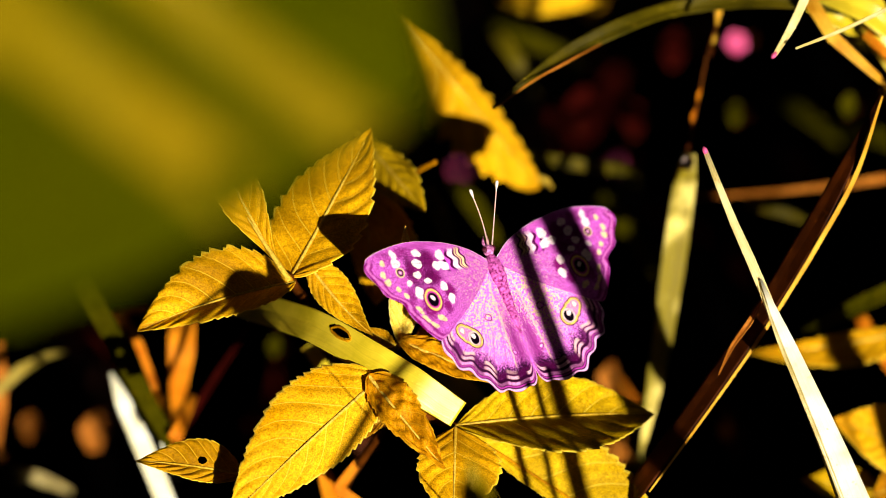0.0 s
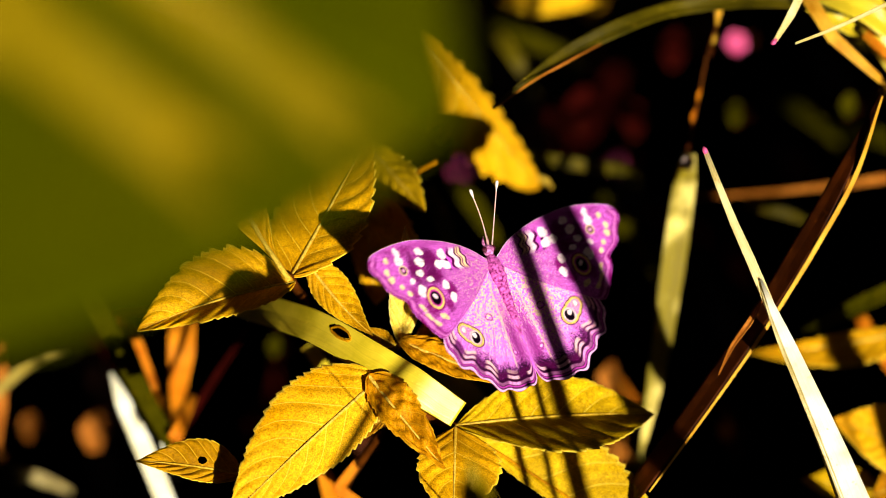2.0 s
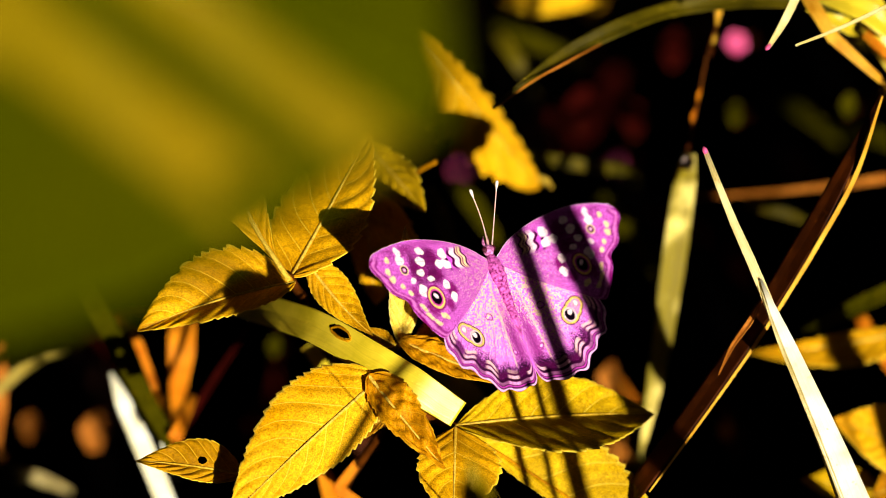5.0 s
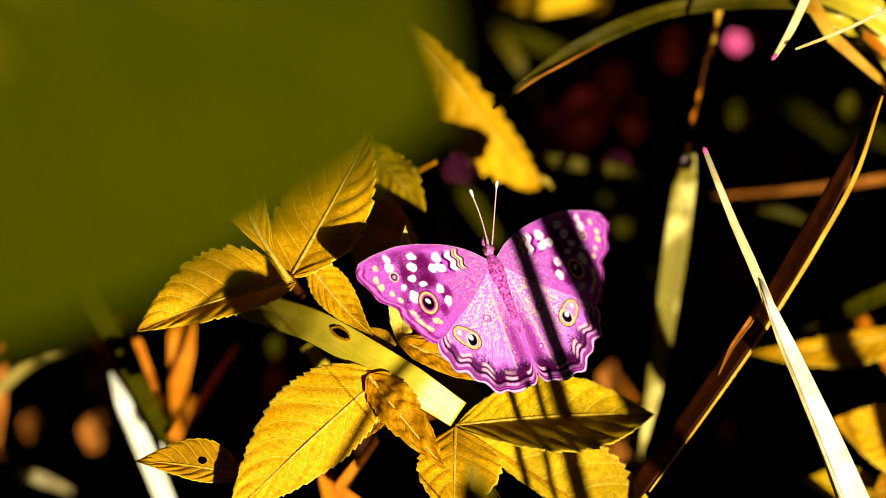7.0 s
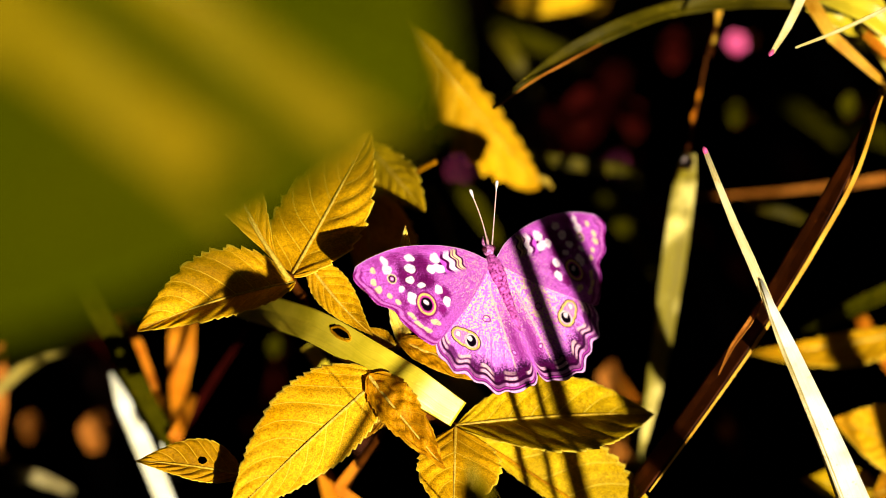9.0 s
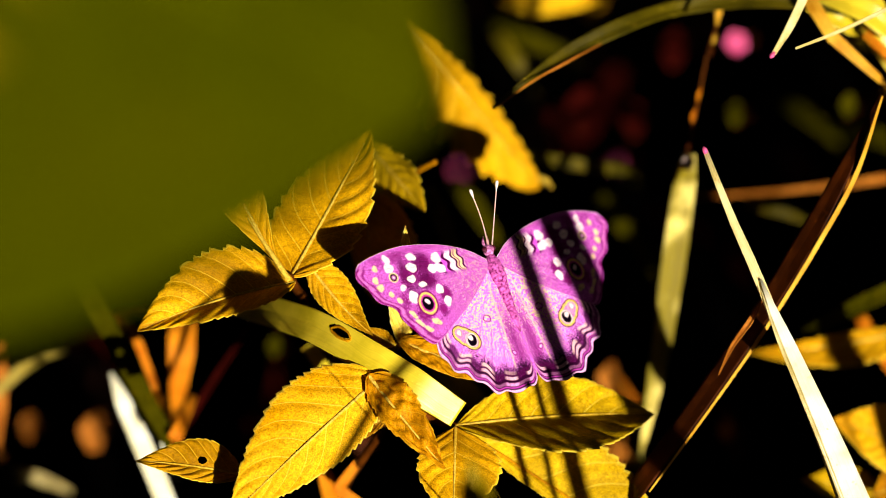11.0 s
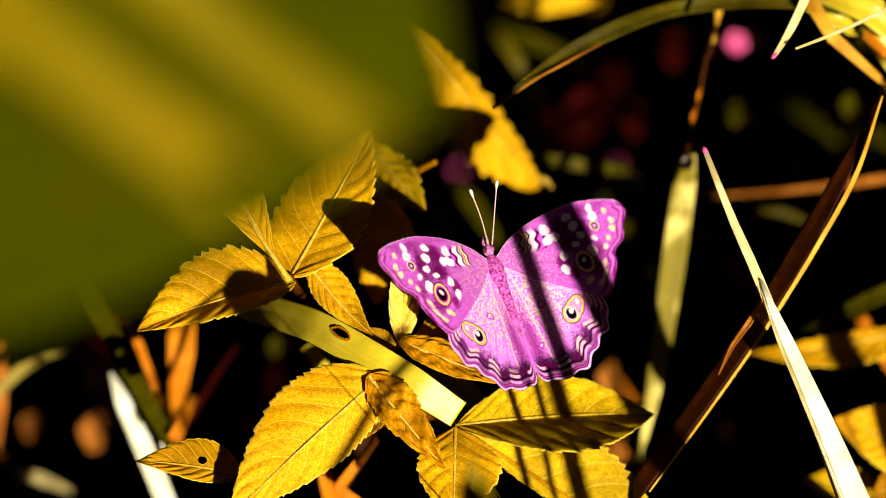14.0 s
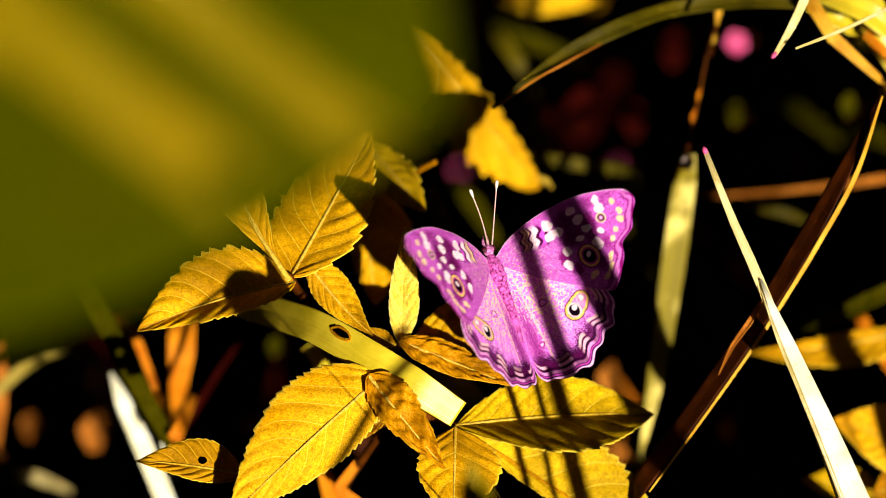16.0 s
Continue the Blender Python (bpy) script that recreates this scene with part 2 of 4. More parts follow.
def tube(name, line, radii, mat, parent, label="", seg=8, origin=None):
    verts, faces = tube_data(line, radii, seg)
    o = Vector(origin if origin is not None else (parent.location if parent else (0, 0, 0)))
    return link_mesh(name, [v - o for v in verts], faces, mat, parent, label, [("vein", "FLOAT", np.zeros(len(verts)))])


def leaf(parent, base, tip, wide, facing, mat, label="", bow=0.0, sway=0.0, fold=0.0, teeth=16, tooth=0.10, peak=0.42,
         ribs=8, quilt=0.38, rough=0.0, hole=None, rib_mat=None, origin=None, seed=0, sharp=1.0):
    """A toothed leaf from base to tip; wide: half widths on its two sides in mm; bow lifts its middle, sway bends it sidewise,
    fold raises the halves (one angle, or one for each side), in mm or degrees; rough crumples it. A hole is (along, across, size)."""
    o = Vector(origin if origin is not None else parent.location)
    axis = tip - base
    n = (facing - axis * (facing.dot(axis) / axis.length_squared)).normalized()
    side = axis.cross(n).normalized()
    folds = fold if isinstance(fold, tuple) else (fold, fold)
    rows, cols = (240, 81) if hole else (max(90, teeth * 8), 27)
    top, under, vein, lane, web = [], [], [], [], []
    a = math.log(0.5) / math.log(peak)
    for i in range(rows):
        t = i / (rows - 1)
        prof = max(math.sin(math.pi * t ** a), 0.0) ** (0.85 * sharp) * (1 - 0.25 * t * t)
        saw = (t * teeth + 1.1 * noise.noise(Vector((t * teeth * 0.4, seed * 2.3, 0)))) % 1.0
        bite = tooth * 0.75 * (1 + 1.1 * noise.noise(Vector((math.floor(t * teeth) * 0.9, seed * 1.1, 4))))
        c = base + axis * t + n * (bow * 4e-3 * t * (1 - t)) + side * (sway * 4e-3 * t * (1 - t))
        for j in range(cols):
            v = (j / (cols - 1) * 2 - 1)
            av = abs(v)
            edge = 1 - bite * (1 - saw) * av ** 6 * (1.0 if 0.06 < t < 0.985 else 0.3)
            w = (wide[1] if v > 0 else wide[0]) * 1e-3 * prof * edge
            ph = (t - 0.17 * av - 0.09 * av * av) * ribs + 0.3 * noise.noise(Vector((t * 3.3 + seed, v * 1.1, seed * 0.7)))
            fr = ph % 1.0
            lift = math.sin(math.pi * fr) * quilt * 1e-3 * (1 + 0.8 * noise.noise(Vector((t * 5, v * 2.2, seed * 1.3)))) * min(1, av * 3) * min(1, (1 - av) * 4 + 0.25)
            crump = rough * 1e-3 * noise.noise(Vector((t * 9 + seed, v * 3, seed * 1.7)))
            crump += 0.7e-3 * noise.noise(Vector((t * 3 + seed * 3.1, v * 1.2, 0.5))) * (0.4 + av)
            rise = av * w * math.tan(radians(folds[v > 0]))
            p = c + side * (v * w) + n * (rise + lift + crump)
            top.append(p - o)
            under.append(p - n * 0.00014 - o)
            # rim light along the margin, painted by way of the vein attribute
            vein.append(0.8 if av > 0.95 else 0)
            lane.append(ph + 8)
            web.append(0.62 * (1 - 0.55 * av) * (0.0 if t < 0.03 else 1.0))
    faces = sheet_faces(rows, cols)
    if hole:
        hi, hj, hr = hole
        k = rows * cols

        def open_here(f):
            q = f[0] % k
            i, j = q // cols, q % cols
            return ((i / (rows - 1) - hi) / hr) ** 2 + ((j / (cols - 1) * 2 - 1 - hj) / (hr * 3)) ** 2 < 1
        faces = [f for f in faces if not open_here(f)]
    ob = link_mesh("leaf", top + under, faces, mat, parent, label, [("vein", "FLOAT", vein + vein), ("lane", "FLOAT", lane + lane), ("web", "FLOAT", web + web)])
    line = []
    for i in range(40):
        t = i / 39
        line.append(base + axis * t + n * (bow * 4e-3 * t * (1 - t) + 0.00003) + side * (sway * 4e-3 * t * (1 - t)))
    tube("midrib", line, [0.00034, 0.00022, 0.00006], rib_mat or M_RIB, ob, "", 6, o)
    return ob


def blade(name, pts, widths, mat, parent=None, facing=None, root=None, crease=0.15, label="", origin=None, steps=60, hole=None, turn=0.0, cols=9):
    """A grass blade through (x, y, w) places, with widths in tenths of a millimetre as they look at the subject's distance; root: where it grows from the soil."""
    line = [at(*p) if len(p) == 3 and not isinstance(p, Vector) else p for p in pts]
    ks = [(line[i] - EYE).dot(FORWARD) / REACH for i in range(len(line))]
    ws = [w * 1e-4 * k for w, k in zip(np.interp(np.linspace(0, 1, len(line)), np.linspace(0, 1, len(widths)), widths), ks)]
    if root is not None:
        line = [root, *line]
        ws = [ws[0] * 0.8, *ws]
    o = Vector(origin if origin is not None else (parent.location if parent else line[0]))
    curve = smooth_line(line, steps)
    lengths = np.concatenate([[0], np.cumsum([(line[i + 1] - line[i]).length for i in range(len(line) - 1)])])
    wid = np.interp(np.linspace(0, lengths[-1], steps), lengths, ws)
    f0 = facing or way(0.1, 0.2, 1)
    top, under, across = [], [], []
    for i in range(steps):
        d = Vector(curve[min(i + 1, steps - 1)] - curve[max(i - 1, 0)]).normalized()
        s = d.cross(f0)
        if s.length < 0.05:
            s = d.cross(RIGHT)
        s.normalize()
        n = s.cross(d)
        ang = radians(turn) * (i / (steps - 1) - 0.5)
        s, n = s * math.cos(ang) + n * math.sin(ang), n * math.cos(ang) - s * math.sin(ang)
        for j in range(cols):
            v = j / (cols - 1) * 2 - 1
            p = Vector(curve[i]) + s * (v * wid[i] / 2) + n * (abs(v) * wid[i] * crease + (0.00005 * math.cos(v * 25) if crease > 0.05 else 0.0))
            top.append(p - o)
            under.append(p - n * 0.00018 - o)
            across.append(v + 0.15 * noise.noise(Vector((i * 0.11, v, 3.3))))
    faces = sheet_faces(steps, cols)
    if hole:
        k = steps * cols
        faces = [f for f in faces if not ((((f[0] % k) // cols - hole[0]) / hole[2]) ** 2 + (((f[0] % k) % cols - hole[1]) / hole[3]) ** 2 < 1)]
    ob = link_mesh(name, top + under, faces, mat, parent, label, [("across", "FLOAT", across + across)])
    if parent is None:
        ob.location = o
    return ob


# ---- ground ----
def ground():
    """One sheet of dark soil, darkened further in colour for shade: crumbly near the plants, plain to the horizon."""
    n, half = 140, 1.4
    g = np.linspace(-half, half, n)
    verts, faces = [], []
    for y in g:
        for x in g:
            z = 0.012 * noise.noise(Vector((x * 9, y * 9, 0))) + 0.006 * noise.noise(Vector((x * 40, y * 40, 2)))
            fade = min(1, (half - max(abs(x), abs(y))) * 4)
            verts.append((x, y, (z - 0.012) * fade))
    for i in range(n - 1):
        for j in range(n - 1):
            a = i * n + j
            faces.append((a, a + 1, a + n + 1, a + n))
    ring = [[i for i in range(n)], [i * n + n - 1 for i in range(n)], [(n - 1) * n + i for i in range(n - 1, -1, -1)], [i * n for i in range(n - 1, -1, -1)]]
    far = 300.0
    c = len(verts)
    verts += [(-far, -far, 0), (far, -far, 0), (far, far, 0), (-far, far, 0)]
    for k in range(4):
        e = ring[k]
        for i in range(n - 1):
            faces.append((e[i + 1], e[i], c + k))
        faces.append((e[-1], c + k, c + (k + 1) % 4))
    tagged(link_mesh("ground", verts, faces, M_SOIL), "dark soil under the grass, shade put into its colour", "ground", kind="structure")


ground()


# ---- the butterfly ----
LATERAL, ALONG, DORSAL = way(0.775, 0.169, -0.61), way(-0.366, 0.905, -0.215), way(0.516, 0.39, 0.763)
PERCH = at(874.2, 473.5, 0)
HINGE = 0.0012
BUTTERFLY_POSE = Matrix.Translation(PERCH) @ Matrix((LATERAL, ALONG, DORSAL)).transposed().to_4x4()

PINK, MAGENTA, PLUM, BLACK = (1.0, 0.22, 1.0), (0.23, 0.003, 0.14), (0.02, 0.0, 0.016), (0.003, 0.0, 0.004)
WHITE, CREAM, YELLOW, ROSE = (1.0, 0.79, 0.81), (0.95, 0.70, 0.36), (0.95, 0.64, 0.15), (0.70, 0.20, 0.55)


INK = (0.075, 0.001, 0.048)
SPECKLE = np.random.default_rng(3)


def grain(m):
    """Breaks a soft mask into scales."""
    return np.clip((m - SPECKLE.random(m.shape)) * 2.2 + 0.5, 0, 1)


def dab(col, x, y, spot, colour, soft=0.10, ragged=1.0):
    """Paints an oval (centre, half axes, turn in degrees) into col."""
    cx, cy, rx, ry, rot = spot
    c, s = math.cos(radians(rot)), math.sin(radians(rot))
    u, v = (x - cx) * c + (y - cy) * s, -(x - cx) * s + (y - cy) * c
    u, v = u + 0.08 * ragged * np.sin(v * 4.1 + cx), v + 0.07 * ragged * np.sin(u * 4.3 + cy)
    r = np.sqrt((u / rx) ** 2 + (v / ry) ** 2)
    m = np.clip((1 - r) * min(rx, ry) / soft + 0.5, 0, 1)[..., None]
    col[:] = col * (1 - m) + np.array(colour) * m


def band(col, d, centre, half, colour, soft=0.12, where=1.0):
    m = (np.clip((half - np.abs(d - centre)) / soft + 0.5, 0, 1) * where)[..., None]
    col[:] = col * (1 - m) + np.array(colour) * m


def paint_forewing(x, y, rim, rim_d):
    """rim: 1 along the outer margin; rim_d: mm in from it."""
    col = np.empty(x.shape + (3,))
    col[:] = PINK
    for cx, cy, rx, ry, k in ((13.8, 3.4, 2.6, 2.8, 0.8), (14.2, 0.2, 2.8, 1.8, 0.85), (16.9, 2.2, 2.2, 3.0, 0.8), (11.6, -2.9, 1.5, 2.2, 1.0), (13.2, -5.4, 1.2, 1.6, 0.8), (18.6, 5.4, 2.6, 1.4, 0.55), (18.4, 1.5, 1.6, 3.4, 0.6), (22.5, 5.2, 2.0, 1.6, 0.3), (17.4, -5.4, 2.0, 2.4, 0.7), (20.0, -2.4, 1.2, 2.2, 0.6)):
        m = 0.95 * grain(1.3 * k * np.clip(1.6 - 1.5 * np.hypot((x - cx) / rx, (y - cy) / ry), 0, 1))[..., None]
        col[:] = col * (1 - m) + np.array(MAGENTA) * m
    for cx, cy, rx, ry in ((14.3, 3.0, 1.9, 3.0), (14.6, -0.2, 2.2, 1.8), (18.3, 2.4, 1.1, 3.0), (17.6, -1.2, 1.6, 1.4)):
        m = 0.65 * grain(np.clip(1.8 - 1.6 * np.hypot((x - cx) / rx, (y - cy) / ry), 0, 1))[..., None]
        col[:] = col * (1 - m) + np.array(INK) * m
    top = 0.6 * np.exp(-(((x - 16) / 9) ** 2 + ((y - 6.3 + 0.006 * (x - 16) ** 2) / 0.5) ** 2))[..., None]
    col[:] = col * (1 - 0.7 * top) + np.array(MAGENTA) * 0.7 * top
    # wavy bars in the cell
    cell = np.clip(2.9 - np.abs(y - 2.7 + 0.05 * (x - 7)) / 0.8, 0, 1)
    wob = x + 0.30 * np.sin(y * 3.0) - 0.22 * y
    for c, h, k in ((8.95, 1.1, INK), (8.95, 0.5, (0.75, 0.10, 0.70)), (7.15, 0.6, WHITE), (5.55, 0.95, INK), (5.55, 0.55, CREAM), (5.7, 0.12, MAGENTA)):
        band(col, wob, c, h, k, 0.1, cell)
    dab(col, x, y, (10.7, 1.9, 1.35, 0.8, 25), WHITE)
    dab(col, x, y, (10.4, 3.9, 0.7, 1.0, 0), WHITE)
    for s in ((20.8, 5.4, 0.6, 1.0, -15), (20.9, 3.9, 0.9, 0.85, 0), (15.7, 5.0, 0.95, 0.7, 10), (16.4, 3.1, 1.05, 0.8, 20), (17.2, 1.1, 0.85, 0.65, 0),
              (10.9, 3.8, 0.75, 0.95, 0), (12.2, 2.1, 0.9, 0.8, 20), (15.5, -0.3, 0.8, 0.5, 0), (12.4, -1.8, 0.8, 0.85, 0), (11.7, -4.2, 0.75, 0.95, 20),
              (19.6, -0.1, 0.6, 0.55, 0), (18.2, -2.2, 0.95, 1.15, 0)):
        dab(col, x, y, (s[0], s[1], s[2] * 1.04, s[3] * 1.04, s[4]), WHITE)
    for s in ((24.3, 2.3, 0.55, 0.7, 0), (23.9, 0.8, 0.75, 0.65, 0), (22.3, -0.8, 0.5, 0.55, 0), (21.2, -2.2, 0.5, 0.55, 0), (23.6, 4.3, 0.5, 0.6, 0)):
        dab(col, x, y, s, CREAM)
    for s in ((19.6, -5.1, 0.42, 1.0, -35), (18.9, -6.9, 0.42, 1.0, -45), (17.6, -8.3, 0.45, 0.9, -50), (15.5, -7.3, 1.0, 0.55, 25)):
        dab(col, x, y, s, CREAM)
    for r, k in ((0.95, CREAM), (0.72, PLUM), (0.38, ROSE), (0.15, WHITE)):
        dab(col, x, y, (20.6, 2.1, r, r, 0), k, 0.1, 0.2)
    for r, k in ((2.2, MAGENTA), (1.88, YELLOW), (1.5, (0.62, 0.05, 0.36)), (1.2, PLUM), (1.05, BLACK)):
        dab(col, x, y, (15.9, -3.8, r * 0.95, r * 1.1, 10), k, 0.12, 0.2)
    dab(col, x, y, (15.85, -3.45, 0.45, 0.5, 0), WHITE, 0.12)
    wav = rim_d + 0.16 * np.sin((x * 0.7 - y) * 2.6)
    band(col, wav, 0.25, 0.2, MAGENTA, 0.15, rim)
    band(col, wav, 0.8, 0.25, ROSE, 0.15, rim * 0.7)
    band(col, wav, 1.35, 0.2, MAGENTA, 0.15, rim * 0.8)
    return col, np.clip(1.45 - np.hypot(x - 3.5, y + 1.5) / 7, 0, 1) * 1.0 * np.clip(1 - cell * ((wob > 5.4) & (wob < 10)), 0, 1)


def paint_hindwing(x, y, rim, rim_d):
    col = np.empty(x.shape + (3,))
    col[:] = PINK
    inner = grain(np.exp(-((x - 0.6) / 1.8) ** 2 - ((y + 15) / 9) ** 2))[..., None]
    col[:] = col * (1 - 0.85 * inner) + np.array(MAGENTA) * 0.85 * inner
    wav = rim_d + 0.15 * np.sin(np.arctan2(x, -y) * 26) * np.clip(1.2 - rim_d / 4, 0, 1)
    lower = np.clip((13.5 - x) / 4.5, 0.15, 1)
    fade = grain(np.clip((5.3 - wav) / 1.8, 0, 1) * rim * lower)[..., None] * 0.97
    col[:] = col * (1 - fade) + np.array(PLUM) * fade
    band(col, x + 0.09 * y, 1.2, 0.16, CREAM, 0.25, 0.7 * np.clip(-y - 1, 0, 1) * np.clip(19 + y, 0, 1))
    phase = np.arctan2(x, -y) * 26
    moon = np.clip(0.45 + 1.3 * np.cos(phase + 0.4), 0, 1)
    band(col, wav, 1.6, 1.7, INK, 0.5, rim * 0.85)
    band(col, wav, 1.85, 0.3, PLUM, 0.2, rim * 0.8)
    band(col, wav, 0.75, 0.22, PLUM, 0.2, rim * 0.8)
    band(col, wav, 3.3, 0.3, (0.95, 0.55, 0.55), 0.16, rim * moon * np.clip(x / 7 - 0.25, 0, 1))
    band(col, wav, 2.35, 0.27, (0.95, 0.50, 0.62), 0.14, rim * moon)
    band(col, wav, 1.3, 0.27, (0.92, 0.34, 0.72), 0.14, rim * np.clip(moon + 0.25, 0, 1))
    band(col, wav, 0.75, 0.12, (0.55, 0.05, 0.45), 0.12, rim)
    band(col, wav, 0.15, 0.22, (1.0, 0.55, 0.9), 0.14, rim)
    for grow, k in ((0.2, PLUM), (0.0, YELLOW), (-0.42, (0.95, 0.22, 0.62))):
        dab(col, x, y, (11.7, -10.4, 1.5 + grow, 1.4 + grow, 40), k, 0.12, 0.2)
        dab(col, x, y, (9.9, -11.9, 1.95 + grow, 1.7 + grow, 40), k, 0.12, 0.2)
        dab(col, x, y, (10.9, -11.1, 1.8 + grow, 1.65 + grow, 40), k, 0.12, 0.2)
    dab(col, x, y, (11.8, -10.2, 0.6, 0.66, 0), (0.5, 0.3, 0.3), 0.12, 0.2)
    dab(col, x, y, (11.8, -10.15, 0.44, 0.5, 0), WHITE, 0.12)
    dab(col, x, y, (9.85, -11.9, 1.3, 1.3, 20), (0.86, 0.62, 0.66), 0.1, 0.2)
    dab(col, x, y, (9.75, -12.0, 0.98, 1.1, 20), BLACK, 0.1, 0.2)
    dab(col, x, y, (9.9, -11.5, 0.5, 0.5, 0), WHITE, 0.12)
    for s in ((4.8, -8.8, 0.85, 0.7, 0), (1.9, -15.9, 0.6, 0.5, 0)):
        dab(col, x, y, s, MAGENTA)
        dab(col, x, y, (s[0], s[1], s[2] - 0.22, s[3] - 0.2, 0), PINK)
    return col, np.clip(1.1 - np.abs(np.hypot(x - 4, y + 7) - 3) / 9, 0, 1) * 0.95 * np.clip(rim_d / 3 - 0.5, 0, 1)


def paint_under(x, y, rim, rim_d):
    """The underside: brown-red with rows of pale dashes along the veins."""
    col = np.empty(x.shape + (3,))
    col[:] = (0.26, 0.008, 0.012)
    ang = np.arctan2(y, x)
    rad = np.hypot(x, y)
    col *= (0.7 + 0.5 * SPECKLE.random(x.shape) + 0.25 * np.sin(rad * 1.1 + np.sin(ang * 9) * 2))[..., None]
    lane = np.floor(ang * 11 + 40)
    vein = np.abs((ang * 11) % 1.0 - 0.5)
    band(col, vein, 0.5, 0.06, (0.10, 0.004, 0.006), 0.08)
    step = rad * (1.25 + 0.35 * np.sin(lane * 5.3)) + lane * 2.4
    size = 0.36 + 0.55 * np.abs(np.sin(np.floor(step / 6.283) * 3.7 + lane * 1.9))
    dash = np.clip((0.12 + 0.16 * size - np.abs(vein - 0.1)) * 10, 0, 1) * np.clip((np.sin(step) - 1.0 + size) * 5, 0, 1) * np.clip((rad - 3) / 4, 0, 1)
    dash = dash * np.clip(0.85 + 0.09 * (y + 1), 0.3, 0.95)
    col[:] = col * (1 - dash[..., None]) + np.array((1.0, 0.70, 0.42)) * dash[..., None]
    dab(col, x, y, (15.9, -3.8, 1.3, 1.5, 10), (0.6, 0.02, 0.08))
    dab(col, x, y, (15.9, -3.8, 0.7, 0.9, 10), BLACK)
    for s in ((20.8, 4.6, 0.7, 1.0, 0), (16.2, 4.0, 0.8, 1.0, 0), (12.0, 3.0, 0.6, 1.0, 0), (18.2, -2.2, 0.7, 0.8, 0)):
        dab(col, x, y, s, (0.8, 0.45, 0.25))
    return col, np.zeros(x.shape)


FORE_RIM = ((0.0, 1.7), (2.8, 3.7), (7.0, 5.5), (12.7, 6.8), (17.3, 7.3), (21.9, 6.9), (24.9, 6.3), (27.0, 5.4), (27.5, 3.3), (26.7, 0.9), (25.2, -1.3),
            (23.2, -3.0), (22.3, -4.6), (21.0, -7.0), (19.6, -9.8), (17.6, -11.0), (12.1, -8.4), (5.0, -3.9), (0.8, -0.6))
HIND_RIM = ((1.5, -0.5), (6.0, -2.6), (12.0, -6.0), (16.4, -9.2), (17.2, -11.0), (16.9, -14.0), (15.6, -16.4), (13.3, -18.0), (11.2, -19.9), (8.7, -22.2),
            (6.0, -22.6), (2.0, -22.8), (-0.5, -21.8), (-1.3, -15.0), (-1.1, -7.0), (-0.6, -1.5))


def wing_sheet(name, rim_points, first, last, paint, side, lift, n, m, lower):
    """One painted sheet of a wing, as points, faces, colours and dust."""
    base = np.array((0.0, 0.6 if "fore" in name else 0.0))
    line = smooth_line([(*p, 0) for p in rim_points], n)[:, :2]
    stops = np.concatenate([[0], np.cumsum(np.hypot(*np.diff(np.array(rim_points), axis=0).T))])
    pos = np.interp(np.linspace(0, stops[-1], n), stops, np.arange(len(rim_points)))
    outer = np.clip(np.minimum(pos - first, last - pos) * 1.5 + 0.5, 0, 1)
    scallop = 1 + outer * 0.012 * np.sin(pos * (2.6 if "fore" in name else 4.4))
    line = base + (line - base) * scallop[:, None]
    j = np.linspace(0, 1, m)
    xy = base + (line - base)[:, None, :] * j[None, :, None]
    x, y = xy[..., 0], xy[..., 1]
    reach = np.hypot(*(line - base).T)[:, None]
    rim_d = reach * (1 - j[None, :]) * 0.92
    rim = np.repeat(outer[:, None], m, 1)
    camber = 0.5 * np.sin(math.pi * np.clip(x / 26, 0, 1)) - 0.15 * np.sin(np.arctan2(y - base[1], x + 0.01) * 24) * j * np.clip(1 - j, 0, 1) * 1.2
    colour, dust = paint(x, y, rim, rim_d)
    if not lower:
        # dark veins and a pale leading edge; dust lies on the pink alone
        vein = np.exp(-((((pos * 0.75) % 1.0) - 0.5) / 0.035) ** 2)[:, None] * np.clip(j * 2.5 - 0.4, 0, 1)[None, :]
        colour = colour * (1 - 0.35 * vein[..., None])
        edge = np.clip(1 - rim_d / 0.24, 0, 1)[..., None] * (1 - rim[..., None])
        colour = colour * (1 - edge) + np.array(WHITE if "fore" in name else CREAM) * edge
        dust = dust * np.exp(-np.sum((colour - np.array(PINK)) ** 2, -1) / 0.16)
    k = n * m
    pts = np.stack([x * side, y, camber + lift + (-0.05 if lower else 0.05)], -1).reshape(k, 3) * 1e-3
    i, jj = np.meshgrid(np.arange(n - 1), np.arange(m - 1), indexing="ij")
    a = (i * m + jj).ravel()
    faces = np.stack([a, a + m, a + m + 1, a + 1], 1)
    if lower == (side < 0):
        faces = faces[:, ::-1]
    rgba = np.ones((k, 4), np.float32)
    rgba[:, :3] = colour.reshape(k, 3)
    return pts, faces, rgba, dust.ravel()


